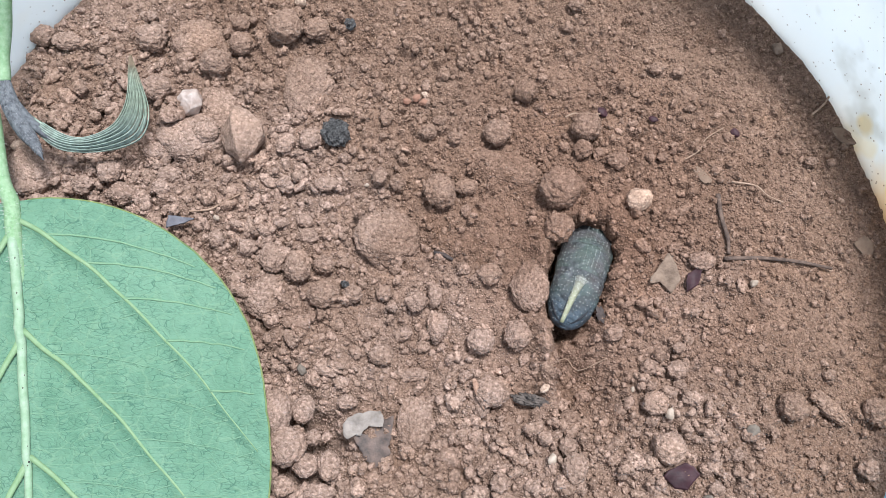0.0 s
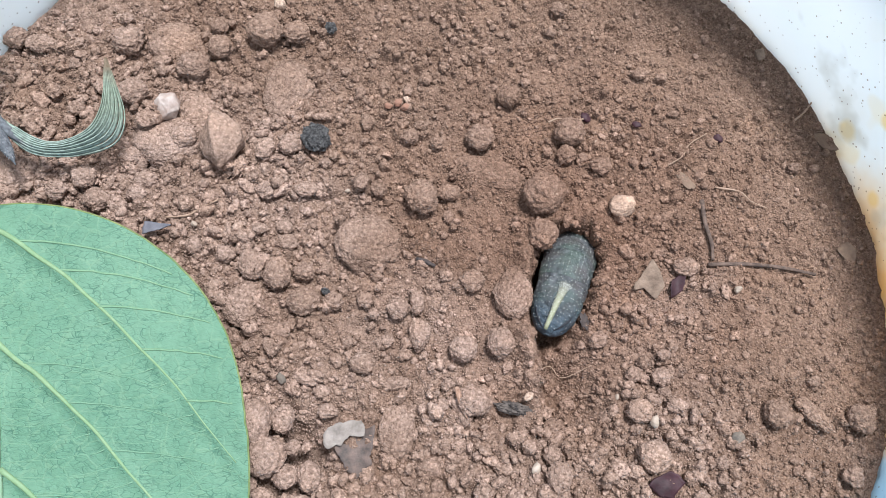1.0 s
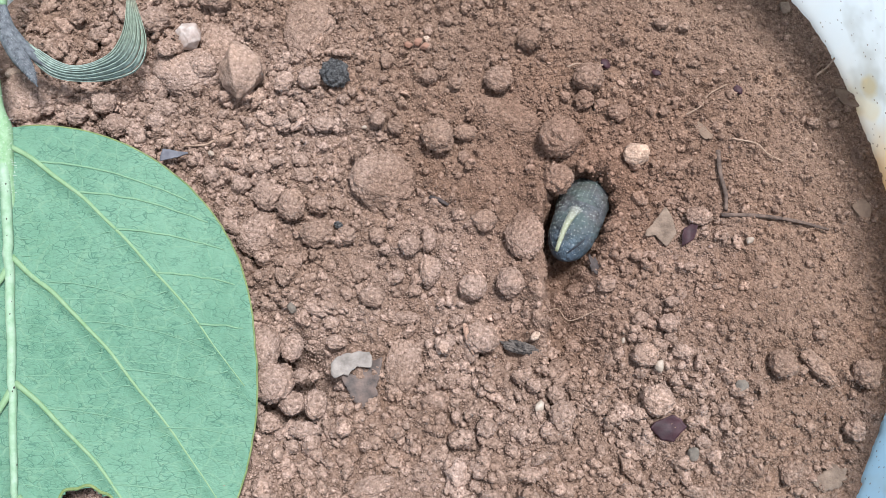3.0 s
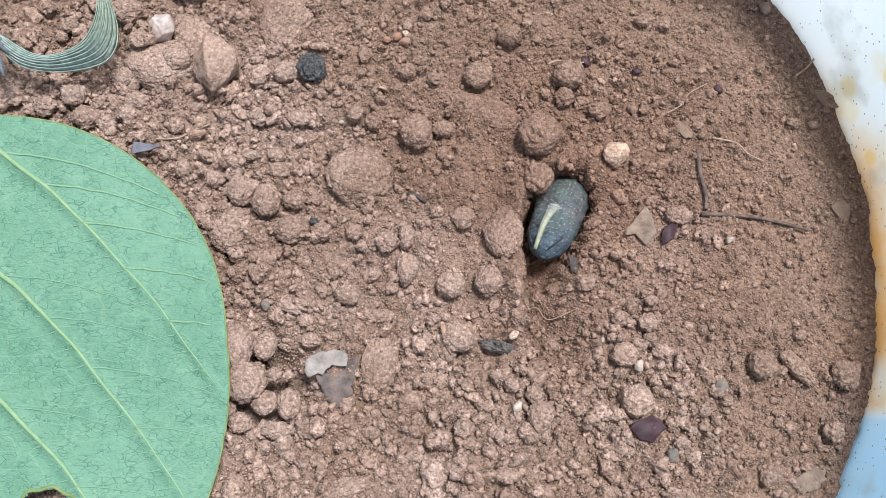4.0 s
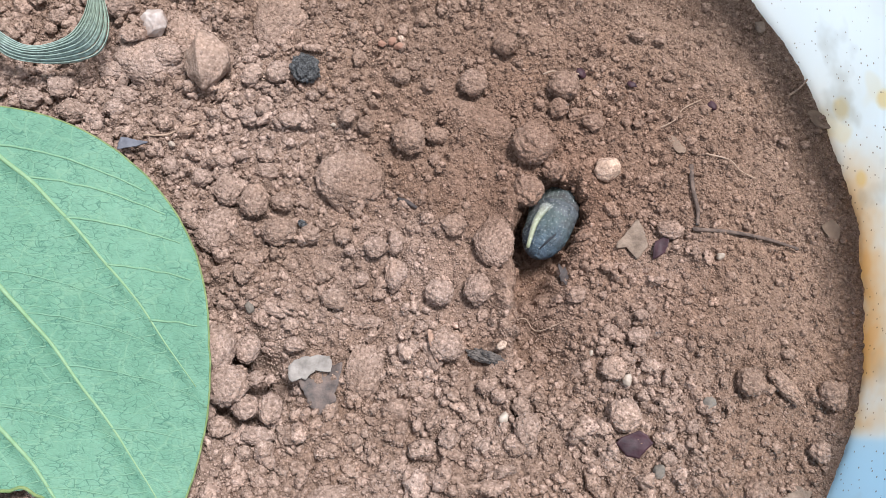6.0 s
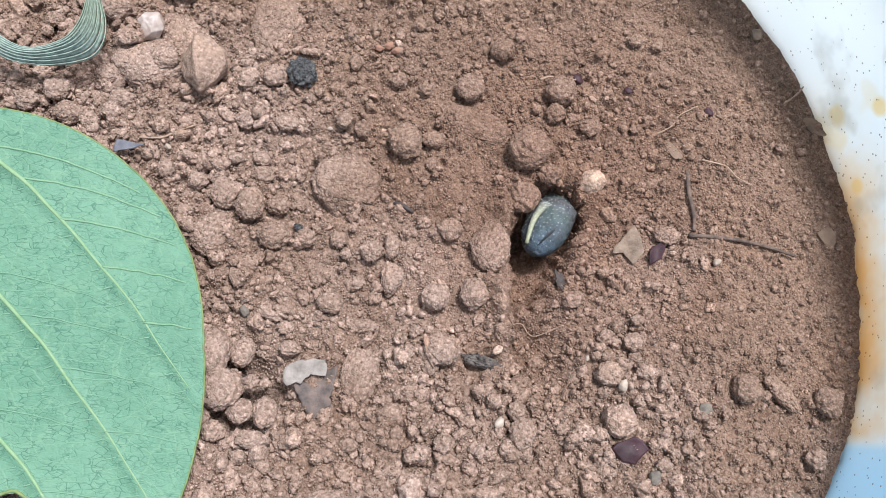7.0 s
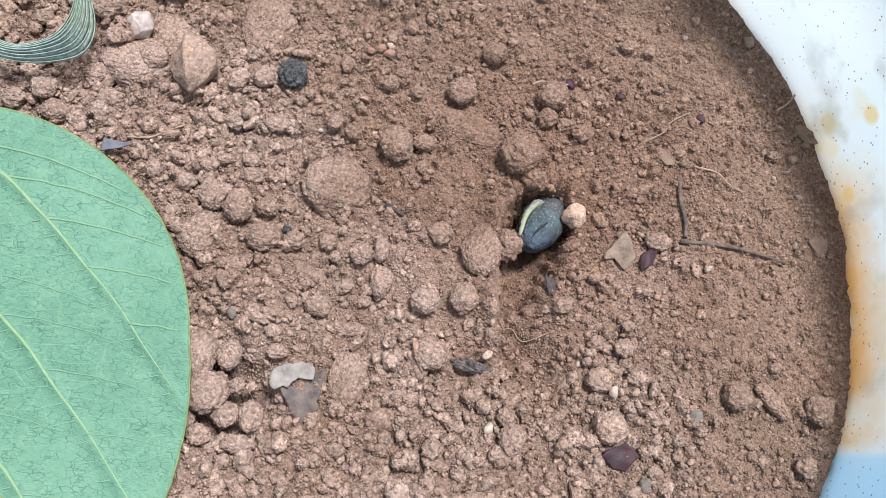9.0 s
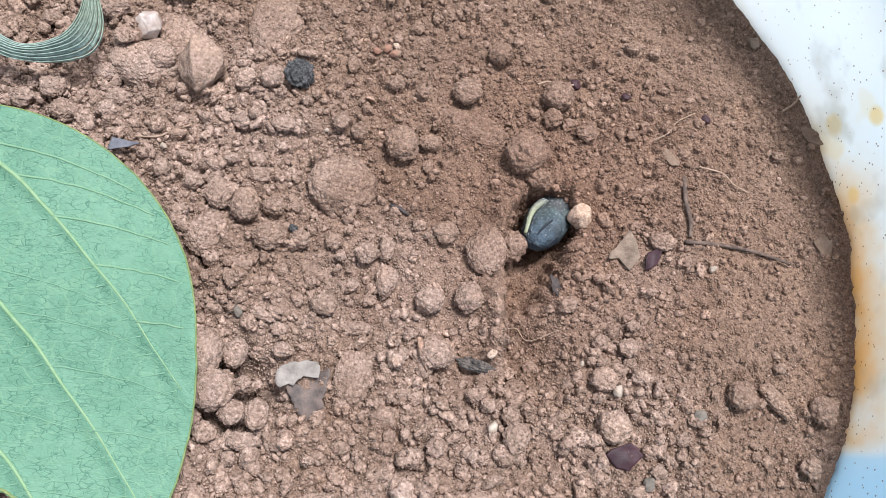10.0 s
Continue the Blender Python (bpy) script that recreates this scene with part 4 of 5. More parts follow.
    # the downy grey stalk from which it fans out
    bm = bmesh.new()
    stalk = curve([(-91.6, 31.0, 9.6), (-89.2, 28.4, 9.4), (-86.2, 25.6, 8.6), (-82.6, 23.2, 7.4), (-79.0, 21.9, 6.8)], 22)
    tube(bm, [p * MM for p in stalk], [(1.55 - 0.045 * i) * MM for i in range(22)], 12, 0.8)
    part("leaf_stalk", bm, M_BUD, young, "grey downy stalk")
    # cross folds, like rungs between the ribs
    bm = bmesh.new()
    for i in range(24, 62, 3):
        for j in range(0, cols - 4, 4):
            tube(bm, [(rows[min(68, i + (j // 4) % 2)][j + k] + Vector((0, 0, 0.05))) * MM for k in range(5)], [0.10 * MM] * 5, 4)
    part("cross_vein", bm, M_YOUNGRIB, young)
    return sprig


build_leaf()

# ---------------------------------------------------------------- clods on the soil
rng = random.Random(11)


def rest(name, bm, material, x, y, rz, sunk, label, category, group="", turn=0.0, tilt=(0.0, 0.0), heaped=False):
    """A thing laid on the soil, sunk into it by a share of its half height."""
    ob = part(name, bm, material)
    z = float(base_height(x, y) + 0.3 * hollows(x, y)) if heaped else level(x, y, max(0.8, rz), 55)
    ob.matrix_basis = pose(x * MM, y * MM, (z + rz * (1 - sunk)) * MM, tilt[0], tilt[1], turn)
    return tagged(ob, label, category, group)


for row in CLODS_FAR + CLODS_MIDDLE + CLODS_LEAF + CLODS_NEAR + CLODS_SIDE + CRUMBLED_A + CRUMBLED_B + CRUMBLED_C + CRUMBLED_D:
    x, y, rx, ry = row
    flush = row in CLODS_FAR or rx > 2 * ry
    flat = max(rx, ry) > 4.6
    rz = (0.55 if flat else 0.85) * min(rx, ry)
    heaped = -37 < x < -20 and y < -28
    sunk = (1.2 if flush else 0.62) if flat else -0.25 if heaped else 0.10
    big = "large" if max(rx, ry) > 3.6 else "small"
    bm = clod(rng, rx * 1.08, ry * 1.08, rz, 6 if flat else 5 if rx > 1.8 else 4 if rx > 1.2 else 3, rng.uniform(0.04, 0.08))
    rest("soil_clod", bm, M_CLOD, x, y, rz, sunk, f"{big} crumbly clod of dry brown earth lying on the soil", "clod", "clods on the soil", -20 if rx > 2 * ry else 0, heaped=heaped)
# long clods
for x, y, rx, ry, turn in ((77.4, -32.4, 5.2, 1.9, -44), (-10.7, -59.0, 4.6, 2.2, 20), (70.7, -53.0, 3.0, 2.4, 60)):
    rest("soil_clod", clod(rng, rx, ry, 1.7, 5, 0.1), M_CLOD, x, y, 1.7, 0.4, "long crumbly clod of dry brown earth lying on the soil", "clod", "clods on the soil", turn)


# where flakes and charcoal lie bare: x, y, radius
KEPT_CLEAR = [(46.0, -5.8, 4), (51.5, -6.4, 3), (-15.9, -35.6, 4.5), (-13.5, -40.2, 3), (46.0, -45.8, 4), (17.6, -31.3, 4.5), (-23.7, 27.6, 3.5), (-56.4, 35.9, 3.5), (-44.1, 26.8, 6), (-29, -40, 8), (-35, -46, 4)]


def crumbs():
    """Loose crumbs strewn over the soil, thousands of them in one mesh."""
    rs2 = np.random.RandomState(21)
    shapes = []
    for k in range(24):
        bm = lump(random.Random(k), 1.0, 1.0, 0.85, 1 if k < 9 else 2 if k < 16 else 3, 0.62, 5, 0.05)
        bm.verts.ensure_lookup_table()
        shapes.append((np.array([v.co for v in bm.verts]), np.array([[v.index for v in f.verts] for f in bm.faces])))
        bm.free()
    cos, tris, total, on_crumbs = [], [], 0, []
    n = 0
    while n < 9500:
        x, y = rs2.uniform(-98, 98), rs2.uniform(-68, 70)
        k = float(coarse(np.array(x), np.array(y)))
        if math.hypot(x - CX, y - CY) > RIM - 1.5 or rs2.uniform() > 0.14 + 0.86 * k:
            continue
        pit = float(burrow(np.array(x), np.array(y)))
        if 19.5 < x < 29 and -26 < y < 2 and rs2.uniform() > 0.15:
            continue
        if pit < -6.0 or any((x - px) ** 2 + (y - py) ** 2 < r * r for px, py, r in KEPT_CLEAR):
            continue
        r = 0.40 * (1 - rs2.uniform() * (1 - (0.40 / (0.9 + 1.45 * k)) ** 1.7)) ** (-1 / 1.7)
        co, f = shapes[rs2.randint(9) if r < 0.55 else 9 + rs2.randint(7) if r < 1.0 else 16 + rs2.randint(8)]
        a = Euler(rs2.uniform(0, 6.28, 3)).to_matrix()
        co = (co * (rs2.uniform(0.62, 1.3, 3) * r)) @ np.array(a).T + (x, y, ground(x, y) + 0.30 * r)
        cos.append(co * MM)
        tris.append(f + total)
        total += len(co)
        if r > 0.8:
            up = co[co[:, 2] > co[:, 2].mean()]
            on_crumbs.append(up[rs2.randint(0, len(up), int(9 * r * r))])
        n += 1
    # the beads of dry earth that cover everything
    count = 132000
    x, y = rs2.uniform(-97, 97, count), rs2.uniform(-66, 70, count)
    keep = (np.hypot(x - CX, y - CY) < RIM - 0.3) & (burrow(x, y) > -16.0)
    for px, py, r in KEPT_CLEAR[:9]:
        keep &= (x - px) ** 2 + (y - py) ** 2 > (0.7 * r) ** 2
    x, y = x[keep], y[keep]
    z = H[np.searchsorted(gy, y), np.searchsorted(gx, x)]
    spots = np.concatenate([np.stack([x, y, z], 1)] + on_crumbs)
    size = 0.14 + 0.20 * rs2.uniform(0, 1, len(spots)) ** 2
    kind = rs2.randint(0, 10, len(spots))
    spin = rs2.uniform(0, 6.28, len(spots))
    eight = np.array([(0, 1, 4), (1, 2, 4), (2, 3, 4), (3, 0, 4), (1, 0, 5), (2, 1, 5), (3, 2, 5), (0, 3, 5)])
    six = np.array([(1, 0, 0), (0, 1, 0), (-1, 0, 0), (0, -1, 0), (0, 0, 1), (0, 0, -1)], float)
    for k in range(10):
        pick = kind == k
        c, s = np.cos(spin[pick])[:, None], np.sin(spin[pick])[:, None]
        base = six * rs2.uniform(0.65, 1.3, (6, 1)) + rs2.uniform(-0.25, 0.25, (6, 3))
        p = np.stack([base[:, 0] * c - base[:, 1] * s, base[:, 0] * s + base[:, 1] * c, base[:, 2] + 0 * c], 2) * size[pick][:, None, None]
        p += (spots[pick] + size[pick][:, None] * (0, 0, 0.35))[:, None, :]
        cos.append(p.reshape(-1, 3) * MM)
        tris.append((eight[None] + total + 6 * np.arange(len(p))[:, None, None]).reshape(-1, 3))
        total += p.shape[0] * p.shape[1]
    co, f = np.concatenate(cos), np.concatenate(tris)
    me = bpy.data.meshes.new("soil_crumbs")
    me.vertices.add(len(co))
    me.vertices.foreach_set("co", co.ravel())
    me.loops.add(f.size)
    me.loops.foreach_set("vertex_index", f.ravel())
    me.polygons.add(len(f))
    me.polygons.foreach_set("loop_start", np.arange(0, f.size, 3))
    me.polygons.foreach_set("use_smooth", np.ones(len(f), bool))
    me.update(calc_edges=True)
    me.materials.append(M_CRUMB)
    return tagged(new("soil_crumbs", me), "loose brown crumbs of earth strewn over the soil", "soil crumbs", kind="stuff")


crumbs()

# ---------------------------------------------------------------- stones and charcoal
rest("charcoal_lump", clod(rng, 3.3, 3.4, 2.8, 5, 0.16), M_CHAR, -23.7, 26.5, 2.6, 0.3, "black rough lump of charcoal on the soil", "charcoal", "charcoal")
rest("charcoal_lump", lump(rng, 1.2 * MM, 1.4 * MM, 1.0 * MM, 3, 0.5, 3), M_CHAR, -21.7, 53.8, 1.0, 0.3, "small black crumb of charcoal on the soil", "charcoal", "charcoal")
rest("charred_wood", clod(rng, 4.9, 1.4, 1.1, 5, 0.22), M_CHARWOOD, 17.6, -31.3, 1.2, -0.2, "charred sliver of wood half sunk in soil", "charcoal", "charcoal", -14)
rest("rock", shard([(-1.7, 6.7, 0.8), (1.1, 5.3, 1.5), (4.4, 2.6, 1.7), (5.0, -0.6, 1.5), (3.0, -4.2, 0.8), (0.1, -6.6, 0.2), (-4.1, -3.0, -1.1), (-5.0, 0.5, -1.1), (-3.5, 3.6, -0.8), (-1.5, 4.2, 4.1), (-0.9, -0.5, 4.9), (-0.2, -4.2, 3.6), (2.7, 0.9, 3.3), (-2.3, 5.2, -3.2), (4.6, 0.0, -3.2), (0.0, -5.8, -3.2), (-4.1, 0.0, -3.2)], rng, 0.12, 2), M_REDROCK, -43.6, 25.2, 3.6, -0.1, "angular reddish-brown stone on the soil", "rock")
rest("quartz_pebble", shard(corners_round(rng, 3.0, 3.8, 2.8, 13), rng, 0.1), M_QUARTZ, -56.2, 34.0, 2.4, 0.2, "white and pink quartz pebble on the soil", "pebble", "pebbles")
rest("pebble", lump(rng, 1.9 * MM, 1.2 * MM, 1.0 * MM, 3, 0.15, 4), M_PEBBLE, -95.0, 25.1, 1.0, 0.3, "small pinkish pebble on the soil", "pebble", "pebbles")
GRAINS = [
    (-8.4, 34.4, 1.0, "b", "tiny brick-red grain on the soil"),
    (-6.2, 35.0, 1.1, "b", "tiny brick-red grain on the soil"),
    (-4.3, 35.8, 1.0, "p", "tiny pinkish grain on the soil"),
    (-4.6, 33.9, 1.1, "b", "tiny brick-red grain on the soil"),
    (-48.5, 7.2, 0.75, "c", "tiny white grain on the soil"),
    (63.8, -7.5, 0.95, "c", "tiny round white grain on the soil"),
    (-16.7, 14.6, 0.6, "c", "tiny pale grain on the soil"),
    (21.0, -42.6, 1.2, "c", "small cream-coloured grain on the soil"),
    (44.2, -34.1, 1.2, "c", "small cream-coloured grain on the soil"),
    (19.9, -29.1, 1.1, "p", "small pinkish grain on the soil"),
    (21.4, -7.8, 0.7, "c", "tiny white grain beside a clod"),
    (34.8, 31.7, 1.3, "u", "small purple-brown husk fragment on the soil"),
    (63.4, 26.5, 1.2, "u", "small purple-brown husk fragment on the soil"),
    (45.9, 29.5, 1.1, "u", "small purple-brown husk fragment on the soil"),
    (75.5, 47.5, 1.6, "d", "flat tan stone chip near the bucket wall"),
    (-33.1, 59.2, 1.7, "p", "small pinkish pebble on the soil"),
    (-20.6, -7.5, 1.1, "k", "tiny black charcoal crumb on the soil"),
    (-10.0, -0.3, 1.4, "k", "tiny black charcoal crumb beside a clod"),
    (-28.7, -25.1, 1.2, "g", "small blue-grey stone chip on the soil"),
    (37.5, -29.1, 0.6, "c", "tiny white grain on the soil"),
    (50.5, -50.5, 1.5, "g", "small blue-grey stone chip on the soil"),
    (60.3, -37.2, 1.6, "g", "small grey-green stone on the soil"),
]
for x, y, r, mat, label in GRAINS:
    flake = mat in "ud"
    rest("husk_fragment" if mat == "u" else "stone_grain", lump(rng, r * MM, r * 0.75 * MM, r * (0.3 if flake else 0.7) * MM, 3, 0.3, 6), {"c": M_CREAM, "b": M_BRICK, "u": M_PURPLE, "k": M_CHAR, "d": M_DRYLEAF, "p": M_PEBBLE, "g": M_GREENSTONE}[mat], x, y, r * 0.8, 0.0, label, "pebble", "grains", rng.uniform(0, 180))

# ---------------------------------------------------------------- twigs, straws and scraps


def stick(name, mat, ctrl, r, label, category, lift=0.5, knots=0.15, group="twigs"):
    """A thin bent stick on the soil through points x, y in millimetres."""
    pts = curve([(x, y, level(x, y, 2.6, 70) + lift - 0.2) for x, y in ctrl], 24)
    o = pts[0].copy()
    bm = bmesh.new()
    tube(bm, [(p - o) * MM for p in pts], [r * MM * (1 + knots * noise.noise(Vector((i * 0.7, r, o.x))) - 0.25 * i / 24) for i in range(24)], 8, 0.85)
    ob = part(name, bm, mat)
    ob.location = o * MM
    return tagged(ob, label, category, group)


stick("twig", M_TWIG, [(58.4, 12.2), (58.6, 7.0), (59.4, 2.5), (59.2, -1.2)], 0.52, "dark brown dry twig lying on the soil", "twig", 0.9)
stick("twig", M_TWIG, [(58.2, -2.2), (66.0, -2.0), (74.0, -2.6), (81.8, -3.6)], 0.45, "long thin dark twig lying on the soil", "twig", 0.9)
stick("straw", M_STRAW, [(61.5, 15.0), (66.5, 14.0), (69.0, 11.8), (72.4, 10.3)], 0.2, "thin pale root fibre on the soil", "straw", 0.9, 0.15, "straws")
stick("straw", M_STRAW, [(26.4, 29.8), (28.6, 30.6), (31.0, 29.9), (34.0, 30.4)], 0.22, "pale bit of straw on a clod", "straw", 2.4, 0.15, "straws")
stick("straw", M_STRAW, [(-54.5, 8.6), (-50.0, 9.0), (-47.6, 10.4), (-44.0, 12.6)], 0.24, "thin curved root fibre on the soil", "straw", 0.9, 0.15, "straws")
stick("straw", M_STRAW, [(52.0, 20.2), (55.0, 22.0), (57.0, 25.0), (61.0, 27.6)], 0.14, "thin curved root fibre on the soil", "straw", 0.9, 0.15, "straws")
stick("straw", M_STRAW, [(20.6, -24.8), (25.0, -22.6), (27.5, -25.0), (33.0, -22.8)], 0.12, "thin curved root fibre on the soil", "straw", 0.8, 0.15, "straws")
stick("straw", M_STRAW, [(81.5, 31.5), (84.0, 33.5), (86.5, 36.5)], 0.25, "pale bit of straw at the soil's edge", "straw", 0.8, 0.15, "straws")
rest("wood_splinter", clod(rng, 0.75, 3.4, 0.6, 4, 0.05), M_SPLINTER, 7.0, -30.2, 0.6, -2.6, "pale pinkish splinter of wood on the soil", "splinter", "twigs", 24, (8, 20))
stick("wood_splinter", M_DARKWOOD, [(-2.2, -0.6), (-0.6, -0.9), (1.8, -2.1)], 0.5, "small dark splinter lying on the soil", "splinter", 0.6, 0.3)


def outline(corners, t):
    """How far an outline of straight edges between corners (angle, distance) reaches at the angle t."""
    t = t % 360
    c = corners + [(corners[0][0] + 360, corners[0][1])]
    for (a0, r0), (a1, r1) in zip(c, c[1:]):
        if a0 <= t <= a1 or a0 <= t + 360 <= a1:
            t = t if a0 <= t else t + 360
            p, q = radians(t - a0), radians(a1 - t)
            return r0 * r1 * math.sin(p + q) / (r0 * math.sin(p) + r1 * math.sin(q))
    return corners[0][1]


def scrap(name, mat, x, y, a, b, turn, label, category, curl=0.5, lift=0.9, notch=0.35, seed=1, group="scraps", corners=None):
    """A flat torn flake with a ragged outline, a little curled, as thick as a dry leaf."""
    bm = bmesh.new()
    n, rings = 90, 7
    tops = []
    for lay in (0.0, -0.28):
        sheet = []
        for k in range(rings):
            f = (k + 1) / rings
            ring = []
            for i in range(n):
                t = 2 * math.pi * i / n
                edge = 1 + notch * noise.noise(Vector((math.cos(t) * 1.4, math.sin(t) * 1.4, seed * 7.3))) + 0.35 * notch * noise.noise(Vector((math.cos(t) * 4, math.sin(t) * 4, seed * 3.1)))
                edge *= outline(corners, math.degrees(t)) if corners else 1
                px, py = a * f * edge * math.cos(t), b * f * edge * math.sin(t)
                pz = curl * (px * px / (a * a) - 0.4 * py * py / (b * b)) * min(a, b) * 0.6 + 0.25 * noise.noise(Vector((px * 0.5, py * 0.5, seed)))
                ring.append(bm.verts.new((px * MM, py * MM, (pz + lay) * MM)))
            sheet.append(ring)
        mid = bm.verts.new((0, 0, lay * MM))
        for i in range(n):
            bm.faces.new((mid, sheet[0][i], sheet[0][(i + 1) % n]))
        for p, q in zip(sheet, sheet[1:]):
            for i in range(n):
                bm.faces.new((p[i], q[i], q[(i + 1) % n], p[(i + 1) % n]))
        tops.append(sheet[-1])
    for i in range(n):
        bm.faces.new((tops[0][i], tops[1][i], tops[1][(i + 1) % n], tops[0][(i + 1) % n]))
    bmesh.ops.recalc_face_normals(bm, faces=bm.faces)
    ob = part(name, bm, mat)
    z = level(x, y, 3.0, 75) + lift - 0.5
    ob.matrix_basis = pose(x * MM, y * MM, z * MM, rng.uniform(-8, 8), rng.uniform(-8, 8), turn)
    return tagged(ob, label, category, group)


scrap("dry_leaf_flake", M_DRYLEAF, 46.0, -5.8, 1.0, 1.0, 0, "torn tan flake of dry leaf on the soil", "leaf flake", 0.08, 1.6, 0.12, 3, corners=[(39, 2.9), (82, 5.0), (110, 2.7), (184, 3.4), (206, 4.4), (222, 1.9), (281, 3.7), (342, 2.9)])
scrap("husk", M_PURPLE, 51.5, -6.4, 1.0, 1.0, 0, "dark purple-brown seed husk on the soil", "husk", 0.25, 1.6, 0.1, 5, corners=[(20, 1.6), (58, 3.8), (150, 1.5), (205, 1.9), (240, 3.2), (300, 1.6)])
scrap("husk", M_PURPLE, 46.0, -45.8, 1.0, 1.0, 0, "shiny dark purple-brown seed husk on the soil", "husk", 0.06, 1.1, 0.12, 6, corners=[(8, 3.5), (45, 2.8), (73, 2.6), (157, 2.8), (180, 3.5), (234, 2.7), (287, 2.6)])
scrap("dry_leaf_flake", M_DRYLEAF, 79.8, -54.4, 3.2, 2.2, 25, "pale tan piece of dry leaf on the soil", "leaf flake", 0.3, 1.0, 0.5, 16)
scrap("ash_flake", M_ASH, -15.9, -35.6, 0.86, 0.86, 0, "pale grey bent flake of ash on the soil", "flake", 0.05, 2.4, 0.3, 11, corners=[(32, 5.2), (62, 3.0), (90, 2.5), (165, 3.4), (202, 4.4), (229, 5.0), (240, 3.4), (259, 4.2), (292, 1.5), (328, 1.5), (346, 4.3)])
scrap("bark_flake", M_SLATE, -13.5, -40.2, 1.0, 1.0, 0, "dark grey flake of bark on the soil", "flake", 0.08, 1.0, 0.4, 8, corners=[(20, 3.6), (60, 5.4), (110, 3.6), (150, 4.6), (215, 3.2), (265, 4.2), (320, 3.4)])
scrap("slate_chip", M_BLUE, -56.0, 6.2, 1.0, 1.0, 0, "small wedge-shaped chip of blue-grey slate on the soil", "chip", 0.03, 2.9, 0.15, 9, corners=[(2, 4.1), (154, 3.2), (209, 3.2)])
scrap("dry_leaf_flake", M_BROWNLEAF, 88.6, 26.9, 2.9, 1.6, -35, "small brown flake of dry leaf near the bucket wall", "leaf flake", 0.3, 0.8, 0.25, 12)
scrap("dry_leaf_flake", M_BROWNLEAF, 89.9, 1.6, 1.8, 2.2, 20, "small brown flake of dry leaf near the bucket wall", "leaf flake", 0.3, 0.7, 0.25, 13)
scrap("dry_leaf_flake", M_BROWNLEAF, 55.5, 16.5, 2.4, 1.0, -50, "small brown flake of dry leaf on the soil", "leaf flake", 0.4, 0.9, 0.5, 14)
scrap("bark_flake", M_DARKWOOD, 32.2, -13.4, 1.0, 1.8, 20, "small dark crumpled flake beside the burrow", "flake", 0.25, 0.5, 0.8, 15)

# ---------------------------------------------------------------- what the digging sets rolling
pebble = rest("tan_pebble", lump(rng, 2.8 * MM, 2.7 * MM, 2.5 * MM, 4, 0.24, 6, 0.012), M_PEBBLE, 41.4, 10.6, 2.2, 0.25, "rounded tan pebble beside the burrow", "pebble", "pebbles")
clod_left = rest("soil_clod", clod(rng, 3.2, 3.5, 2.8, 5, 0.1), M_CLOD, 24.4, 4.7, 2.6, 0.25, "damp dark clod of earth at the burrow's mouth", "clod", "clods on the soil")
clod_back = rest("soil_clod", clod(rng, 2.7, 2.3, 2.4, 5, 0.12), M_CLOD, 29.2, 8.1, 2.2, 0.25, "damp crumbling clod of earth over the burrow's mouth", "clod", "clods on the soil")

# ---------------------------------------------------------------- the caterpillar, digging in head first: rigid rings on one line
GRUB_LINE = curve([(22.8, -21.0, 1.4), (24.7, -15.5, 0.5), (27.0, -9.5, -0.5), (29.1, -3.6, -2.4), (30.8, 0.8, -5.6), (31.9, 3.8, -10.0), (32.3, 5.8, -16.5), (32.7, 7.4, -24.0), (33.0, 8.6, -34.0), (33.0, 9.6, -50.0)], 220)
GRUB_DIST = [0.0]
for a, b in zip(GRUB_LINE, GRUB_LINE[1:]):
    GRUB_DIST.append(GRUB_DIST[-1] + (b - a).length)


def on_line(s):
    """Place and heading at s millimetres along the digging line."""
    i = int(np.clip(np.searchsorted(GRUB_DIST, s) - 1, 0, len(GRUB_LINE) - 2))
    f = (s - GRUB_DIST[i]) / (GRUB_DIST[i + 1] - GRUB_DIST[i])
    lo, hi = max(i - 4, 0), min(i + 5, len(GRUB_LINE) - 1)
    return GRUB_LINE[i].lerp(GRUB_LINE[i + 1], f), (GRUB_LINE[hi] - GRUB_LINE[lo]).normalized()


def ring_pose(s, roll, yaw=0.0, pitch=0.0):
    """The pose of a ring whose middle is s along the line: y ahead, z to the back, rolled about its length."""
    p, d = on_line(s)
    side = Vector((d.y, -d.x, 0)).normalized()
    top = side.cross(d)
    turn = Matrix((side, d, top)).transposed().to_4x4()
    return Matrix.Translation(p * MM) @ turn @ pose(0, 0, 0, pitch, roll, yaw)


